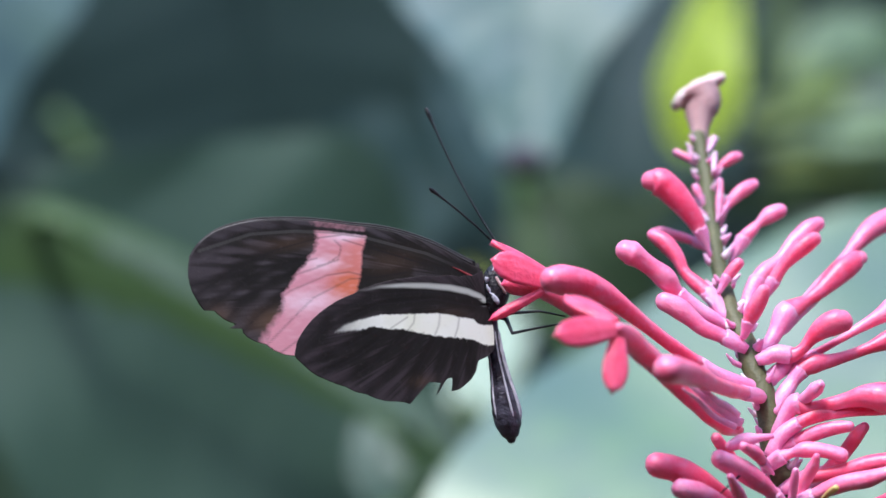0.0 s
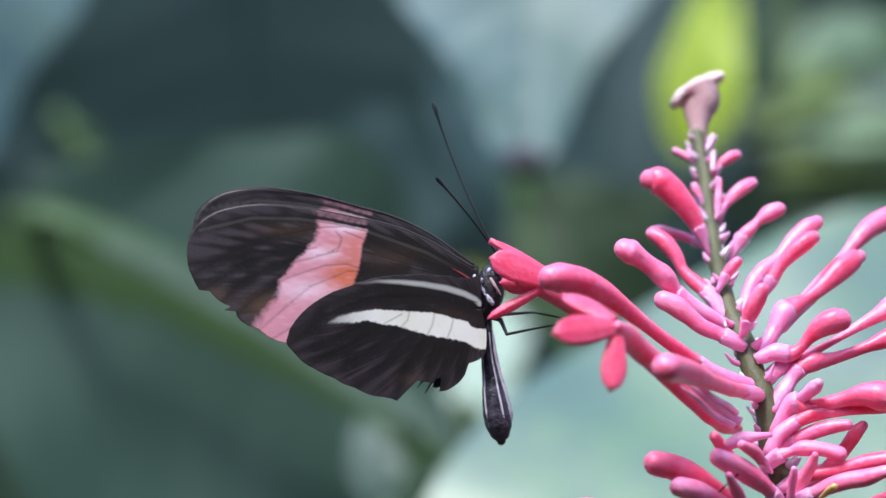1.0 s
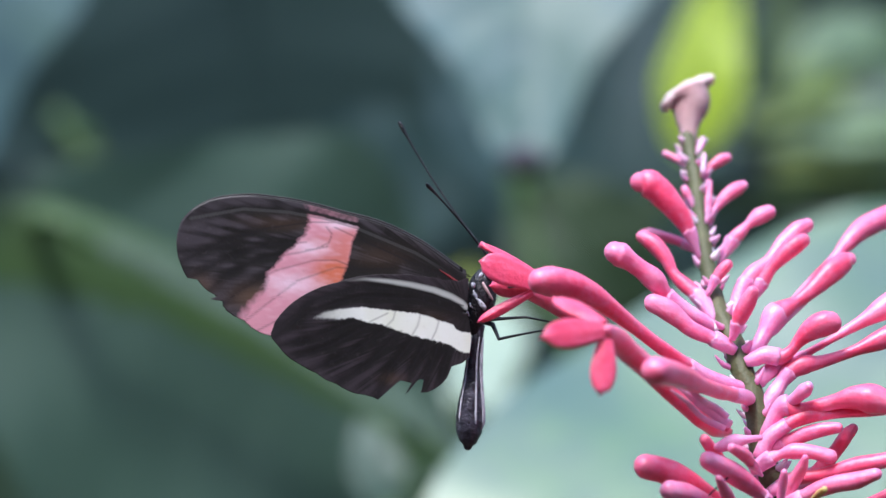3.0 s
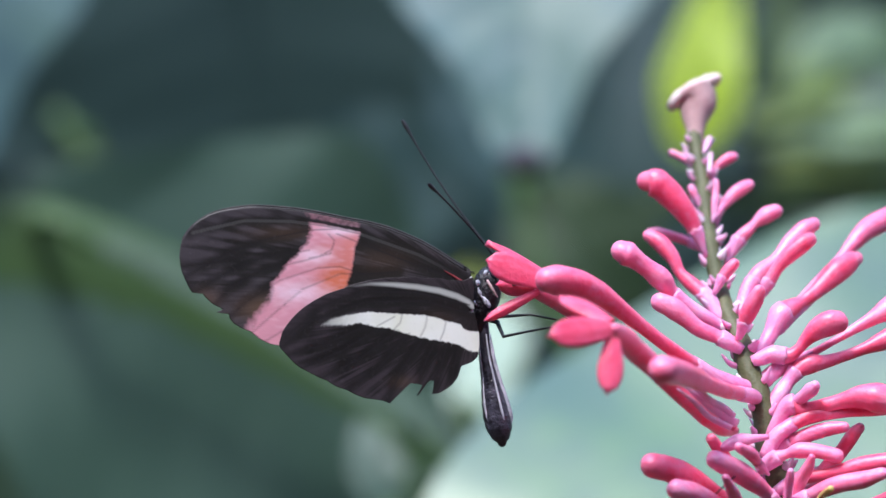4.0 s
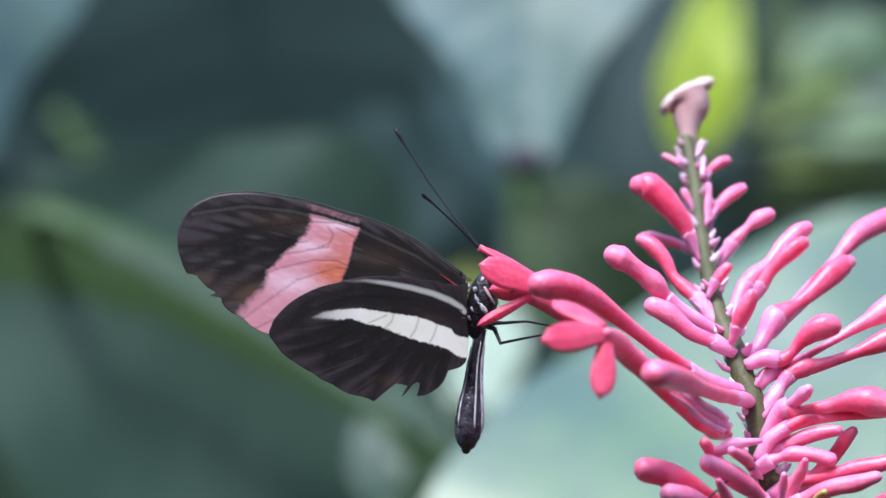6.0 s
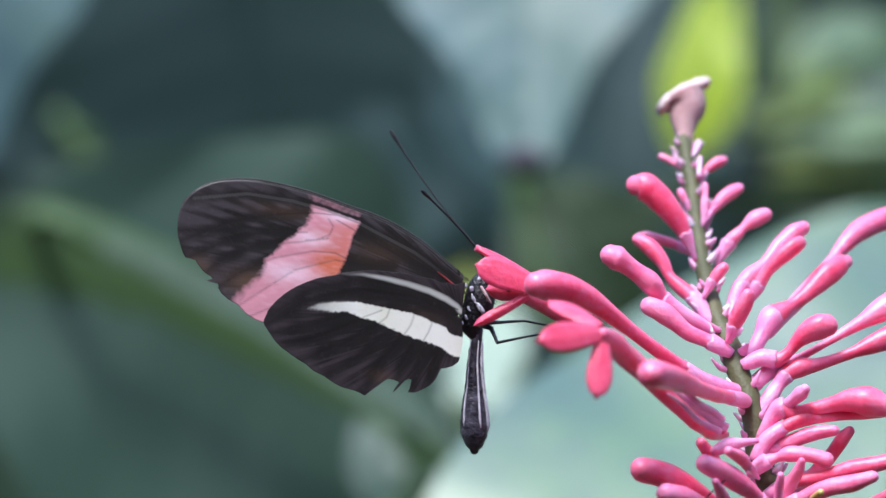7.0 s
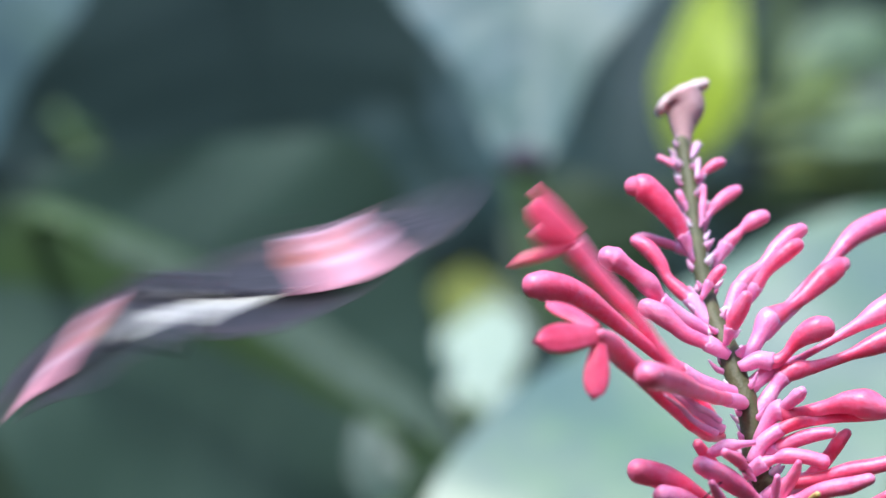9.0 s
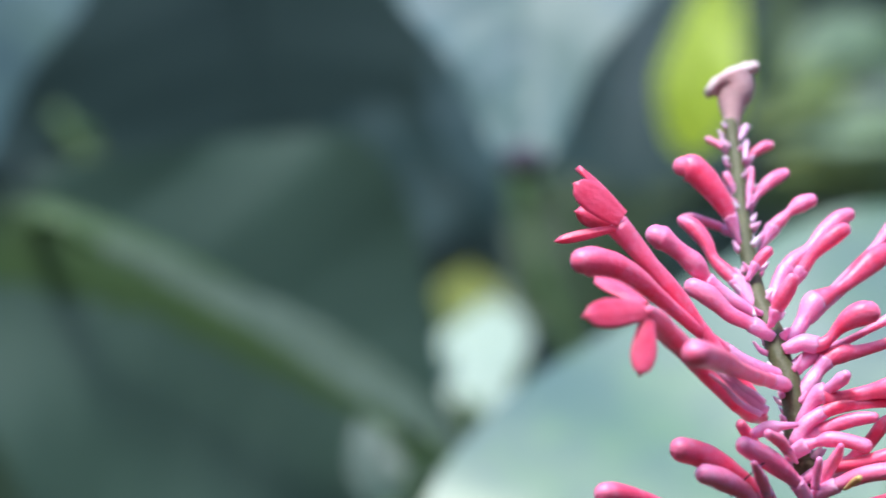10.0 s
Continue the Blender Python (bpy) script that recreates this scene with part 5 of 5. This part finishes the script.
# ---- what moves ----
def motions():
    # sway of the spike: seconds, millimetres across and up at its foot, degrees
    sway = [(0, 0.4, 0.1, -0.12), (0.2, -0.64, 0.12, -0.17), (0.3, -1.67, -0.15, -0.2), (0.5, -0.6, 0.05, -0.25), (0.7, 0.14, 0.42, -0.18),
        (0.8, 0.43, 0.41, -0.15), (1, 0.14, 0.27, -0.09), (1.2, -0.12, 0.38, -0.21), (1.3, -0.32, -0.01, -0.27), (1.5, -0.41, 0.34, -0.39),
        (1.7, 0.02, 0.08, -0.31), (1.8, -0.15, 0.05, -0.27), (2, 0.34, 0.36, -0.19), (2.2, -0.78, -0.01, -0.2), (2.3, -1.29, -0.02, -0.2),
        (2.5, -0.71, -0.19, -0.21), (2.7, -0.86, -0.04, -0.19), (3.8, -1.0, -0.21, -0.09), (4, -0.32, -0.01, -0.07), (4.2, 0.06, 0.14, -0.18),
        (4.3, -0.17, 0.18, -0.23), (4.5, -0.9, -0.13, -0.34), (4.7, -1.68, -0.23, -0.3), (4.8, -1.31, -0.25, -0.27), (5, -0.56, -0.3, -0.22),
        (5.2, -1.84, -0.42, -0.22), (5.5, -0.64, -0.18, -0.24), (5.7, -0.64, -0.4, -0.25), (6.8, -1.1, -0.32, -0.29), (7, -1.06, -0.36, -0.3),
        (7.2, -1.1, -0.39, -0.27), (7.3, -0.72, -0.4, -0.26), (7.5, -0.66, -0.29, -0.23), (7.7, -1.78, -0.55, -0.25), (8, -1.98, -0.49, -0.28),
        (8.2, -1.72, -0.41, -0.29), (8.3, -1.72, -0.27, -0.29), (8.5, -1.3, -0.58, -0.3), (8.7, -1.38, -0.46, -0.23), (8.8, -1.76, -0.55, -0.2),
        (8.9, -1.91, -0.75, -0.16), (9, -2.09, -0.75, -0.03), (9.1, -1.15, 0.27, 0.2), (9.2, -1.54, 0.37, 0.23), (9.3, -2.84, -0.32, -0.54),
        (9.4, -5.04, -0.97, -1.41), (9.5, -6.12, -1.51, -1.75), (9.6, -4.37, -0.87, -1.31), (9.7, -0.26, 0.41, 0.26), (9.8, 3.39, 0.74, 1.83),
        (9.9, 3.7, 0.75, 1.8), (9.9667, 0.12, 0.67, 1.71), (10, -0.67, 0.67, 1.67)]
    walk(spike, [(t, pose(PIVOT.x + x * 0.001, PIVOT.y, PIVOT.z + z * 0.001, 0, a, 0)) for t, x, z, a in sway])
    # the flower springs up when the butterfly leaves
    spring = [(0.0, 0.0), (8.5, 0.0), (8.9, -1.0), (8.9667, 8.0), (9.0, 15.5), (9.0333, 20.0), (9.0667, 13.0), (9.1, 14.2), (9.2, 13.6), (10.0, 14.3)]
    walk(feeding, [(t, pose(*FOOT, 0, a, 0)) for t, a in spring])
    # the butterfly: seconds, millimetres across, away and up, degrees of lean, turn and pitch
    flight = [(0, 0.71, 0, 0.14, 0, 0, 0), (0.2, -1.07, 0, -0.10, 0, 0, 0), (0.3, -2.46, 0, -0.51, 0, 0, 0), (0.4, -2.43, 0, -0.64, 0, 0, 0), (0.4667, -2.14, 0, -0.57, 0, 0, 0),
        (0.5, -2.14, 0, -0.57, 0, 0, 0), (0.5333, -1.89, 0, -0.52, 0, 0, 0), (0.6, -1.33, 0, -0.27, 0, 0, 0), (0.7, -0.84, 0, -0.06, 0, 0, 0), (0.8, -0.26, 0, -0.01, 0, 0, 0),
        (1, 0.00, 0, 0.00, 0, 0, 0), (1.2, -0.66, 0, -0.12, 0, 0, 0), (1.3, -1.08, 0, -0.63, 0, 0, 0), (1.5, -1.57, 0, -0.50, 0, 0, 0), (1.7, -0.73, 0, -0.52, 0, 0, 0),
        (1.8, -0.69, 0, -0.41, 0, 0, 0), (2, 0.21, 0, 0.14, 0, 0, 0), (2.2, -0.86, 0, -0.41, 0, 0, 0), (2.3, -1.34, 0, -0.51, 0, 0, 0), (2.5, -0.71, 0, -0.86, 0, 0, 0),
        (2.7, -0.87, 0, -0.65, 0, 0, 0), (3.8, -1.10, 0, -0.54, 0, 0, 0), (4, -0.43, 0, -0.29, 0, 0, 0), (4.2, -0.19, 0, -0.26, 0, 0, 0), (4.3, -0.49, 0, -0.29, 0, 0, 0),
        (4.5, -1.36, 0, -0.71, 0, 0, 0), (4.7, -1.99, 0, -0.89, 0, 0, 0), (4.8, -1.54, 0, -0.95, 0, 0, 0), (5, -0.64, 0, -1.07, 0, 0, 0), (5.2, -1.89, 0, -1.19, 0, 0, 0),
        (5.5, -0.64, 0, -0.93, 0, 0, 0), (5.7, -0.66, 0, -1.16, 0, 0, 0), (6.8, -1.24, 0, -1.03, 0, 0, 0), (7, -1.21, 0, -1.07, 0, 0, 0), (7.2, -1.50, 0, -0.99, 0, 0, 0),
        (7.3, -1.24, 0, -0.94, 0, 0, 0), (7.4, -1.27, 0, -0.81, 0, 0, 0), (7.4667, -1.39, 0, -0.74, 0, 0, 0), (7.5, -1.43, 0, -0.71, 0, 0, 0), (7.5333, -1.48, 0, -0.71, 0, 0, 0),
        (7.6, -1.91, 0, -0.75, 0, 0, 0), (7.7, -2.37, 0, -0.81, 0, 0, 0), (8, -2.29, 0, -0.50, 0, 0, 0), (8.2, -2.14, 0, -0.46, 0, 0, 0), (8.3, -2.18, 0, -0.36, 0, 0, 0),
        (8.5, -1.86, 0, -0.71, 0, 0, 0), (8.6, -3.30, 0, -0.25, -20, 0, 0), (8.7, -4.46, 0, -1.16, -32, 0, 0), (8.8, -5.84, 0, -1.38, -48, 0, 0), (8.9, -7.00, 0, 0.10, -54, 5, 0),
        (8.9667, -22.0, 0, -0.14, 0, 60, -36), (9, -40.36, 0, 0.71, 19, 86, -56), (9.0333, -66.0, 2, 1.71, 16, 87, -56), (9.1, -125.0, 10, 4.29, 0, 88, -56), (9.3, -240.0, 60, 21.43, -10, 80, -50),
        (10, -642.86, 400, 178.57, -10, 85, -50)]
    walk(butterfly, [(t, pose(HEART.x + x * 0.001, HEART.y + y * 0.001, HEART.z + z * 0.001, 0, a, 0) @ pose(0, 0, 0, c, 0, 0) @ pose(0, 0, 0, 0, 0, b)) for t, x, y, z, a, b, c in flight])
    # wings: seconds, shift of the hinge across and up, lean in the wing's plane, opening
    near = [(0, -0.36, 0.29, -4.9, 0), (0.2, -0.07, -0.11, -6.0, 0), (0.3, 0.07, -0.31, -10.0, 0), (0.4, 0.21, -0.51, -11.0, 0), (0.4667, 0.31, -0.65, -12.0, 0),
        (0.5, 0.36, -0.71, -10.5, 0), (0.5333, 0.33, -0.67, -8.7, 0), (0.6, 0.29, -0.57, -4.0, 0), (0.8, 0.14, -0.29, -1.0, 0), (1, 0.0, -0.0, 0.0, 0),
        (1.5, 0.5, 0.21, -0.5, 0), (2, 0.21, 0.29, 6.3, 0), (2.5, -0.71, 0.29, 3.3, 0), (2.7, -0.66, 0.25, 3.6, 0), (3.8, -0.51, -0.05, 0.4, 0),
        (4, -0.5, -0.04, -0.0, 0), (4.5, -0.6, 0.04, 4.2, 0), (5, -0.79, 0.07, 5.8, 0), (5.5, -0.87, 0.07, 4.9, 0), (5.7, -0.87, 0.07, 5.0, 0),
        (6.8, -0.88, 0.08, 5.3, 0), (7, -0.88, 0.08, 8.3, 0), (7.2, -0.79, -0.51, 7.8, 0), (7.3, -0.75, -0.81, 6.0, 0), (7.4, -0.7, -1.11, -7.3, 0),
        (7.4667, -0.67, -1.31, -8.8, 0), (7.5, -0.66, -1.41, -7.5, 0), (7.5333, -0.68, -1.38, -6.4, 0), (7.6, -0.72, -1.32, -5.9, 0), (8, -0.43, -0.64, -4.8, 0),
        (8.5, -0.5, -0.7, -0.8, 0), (8.6, 0, -0.5, 13.6, 2), (8.7, 0, -0.5, 19.8, 4), (8.8, 0, -0.5, 15.6, 10), (8.9, 0, -0.5, 13, 28),
        (8.9667, 0, -0.5, 5, 46), (9, 0, -0.5, 3, 62), (9.0333, 0, -0.5, 2, 72), (9.1, 0, -0.5, 0, 60), (9.3, 0, -0.5, 0, 70),
        (10, 0, -0.5, 0, 20)]
    far = [(0, -0.36, 0.29, -4.9, 0), (0.2, -0.07, -0.11, -3.5, 0), (0.3, 0.07, -0.31, -4.0, 0), (0.4, 0.21, -0.51, -6.0, 0), (0.4667, 0.31, -0.65, -6.5, 0),
        (0.5, 0.36, -0.71, -4.0, 0), (0.5333, 0.33, -0.67, -3.2, 0), (0.6, 0.29, -0.57, -0.5, 0), (0.8, 0.14, -0.29, 2.5, 0), (1, 0.0, -0.0, 4.0, 0),
        (1.5, 0.5, 0.21, 2.0, 0), (2, 0.21, 0.29, 6.0, 0), (2.5, -0.71, 0.29, 3.3, 0), (2.7, -0.66, 0.25, 3.6, 0), (3.8, -0.51, -0.05, 0.4, 0),
        (4, -0.5, -0.04, 0.0, 0), (4.5, -0.6, 0.04, 4.2, 0), (5, -0.79, 0.07, 5.8, 0), (5.5, -0.87, 0.07, 4.9, 0), (5.7, -0.87, 0.07, 5.0, 0),
        (6.8, -0.88, 0.08, 5.3, 0), (7, -0.88, 0.08, 8.3, 0), (7.2, -0.79, -0.51, 7.8, 0), (7.3, -0.75, -0.81, 6.0, 0), (7.4, -0.7, -1.11, -7.3, 0),
        (7.4667, -0.67, -1.31, -8.8, 0), (7.5, -0.66, -1.41, -7.5, 0), (7.5333, -0.68, -1.38, -6.4, 0), (7.6, -0.72, -1.32, -5.9, 0), (8, -0.43, -0.64, -4.8, 0),
        (8.5, -0.5, -0.7, -0.8, 0), (8.6, 0, -0.5, 14, -3), (8.7, 0, -0.5, 22, -8), (8.8, 0, -0.5, 26, -36), (8.9, 0, -0.5, 24, -62),
        (8.9667, 0, -0.5, 8, -100), (9, 0, -0.5, 3, -145), (9.0333, 0, -0.5, 2, -168), (9.1, 0, -0.5, 0, -140), (9.3, 0, -0.5, 0, -70),
        (10, 0, -0.5, 0, -20)]

    def beat(fore, hind, fore_root, hind_root, rows, tilt):
        for w, root in ((fore, fore_root), (hind, hind_root)):
            arm = root - fore_root
            made = []
            for t, x, z, a, f in rows:
                turn = pose(0, 0, 0, 0, 0, f + tilt) @ pose(0, 0, 0, 0, a, 0)
                made.append((t, Matrix.Translation(fore_root + Vector((x * 0.001, 0, z * 0.001)) + turn @ arm) @ turn))
            walk(w, made)

    beat(forewing, hindwing, FORE_ROOT, HIND_ROOT, near, 1.0)
    beat(forewing_far, hindwing_far, FORE_FAR, HIND_FAR, far, -1.0)
    # the feet keep their hold until the butterfly lets go
    grip = [(0, 0), (8.5, 0), (8.6, 18), (8.7, 28), (8.8, 40), (8.9, 45), (8.9667, 20), (9.1, 0), (10, 0)]
    for limb in legs:
        hip = limb.location.copy()
        walk(limb, [(t, pose(*hip, 0, a, 0)) for t, a in grip])
    # abdomen and antennae: seconds and degrees
    swing = [(0, -2.3), (0.5, -10.8), (1, 0.0), (1.5, 2.8), (2, 14.9), (2.5, 17.4), (4, -2.1), (4.5, 16.9),
        (5, 25), (5.5, 18), (7, 8.5), (7.5, -2.9), (8, -8.4), (8.5, -1.0), (8.6, 10.6), (8.7, 17.6), (8.8, 26.6), (8.9, 33.6), (9, 20),
        (10, 0)]
    walk(abdomen, [(t, pose(*ROOT, 0, a, 0)) for t, a in swing])
    for feeler, rows in ((antenna_far, [(0, -5.5), (0.5, -11.3), (1, -0.3), (1.5, -0.7), (2, -5.6), (2.5, -10.2), (4, -11.9), (4.5, -10.0),
        (5, -12.6), (5.5, -13.5), (7, -14.5), (7.5, -19.1), (8, -14.1), (8.5, -18.8), (8.6, -13), (8.7, -3), (8.8, 11), (8.9, 21), (9, 10),
        (10, 0)]), (antenna_near, [(0, -10.6), (0.5, -7.2), (1, 0.0), (1.5, -3.2), (2, -7.6), (2.5, -1.0), (4, -3.6), (4.5, -4.7),
        (5, -6.8), (5.5, -7.1), (7, -4.1), (7.5, -3.0), (8, -5.0), (8.5, -5.0), (8.6, 4), (8.7, 14), (8.8, 34), (8.9, 56), (9, 10),
        (10, 0)])):
        foot_of = feeler.location.copy()
        walk(feeler, [(t, pose(*foot_of, 0, a, 0)) for t, a in rows])


motions()
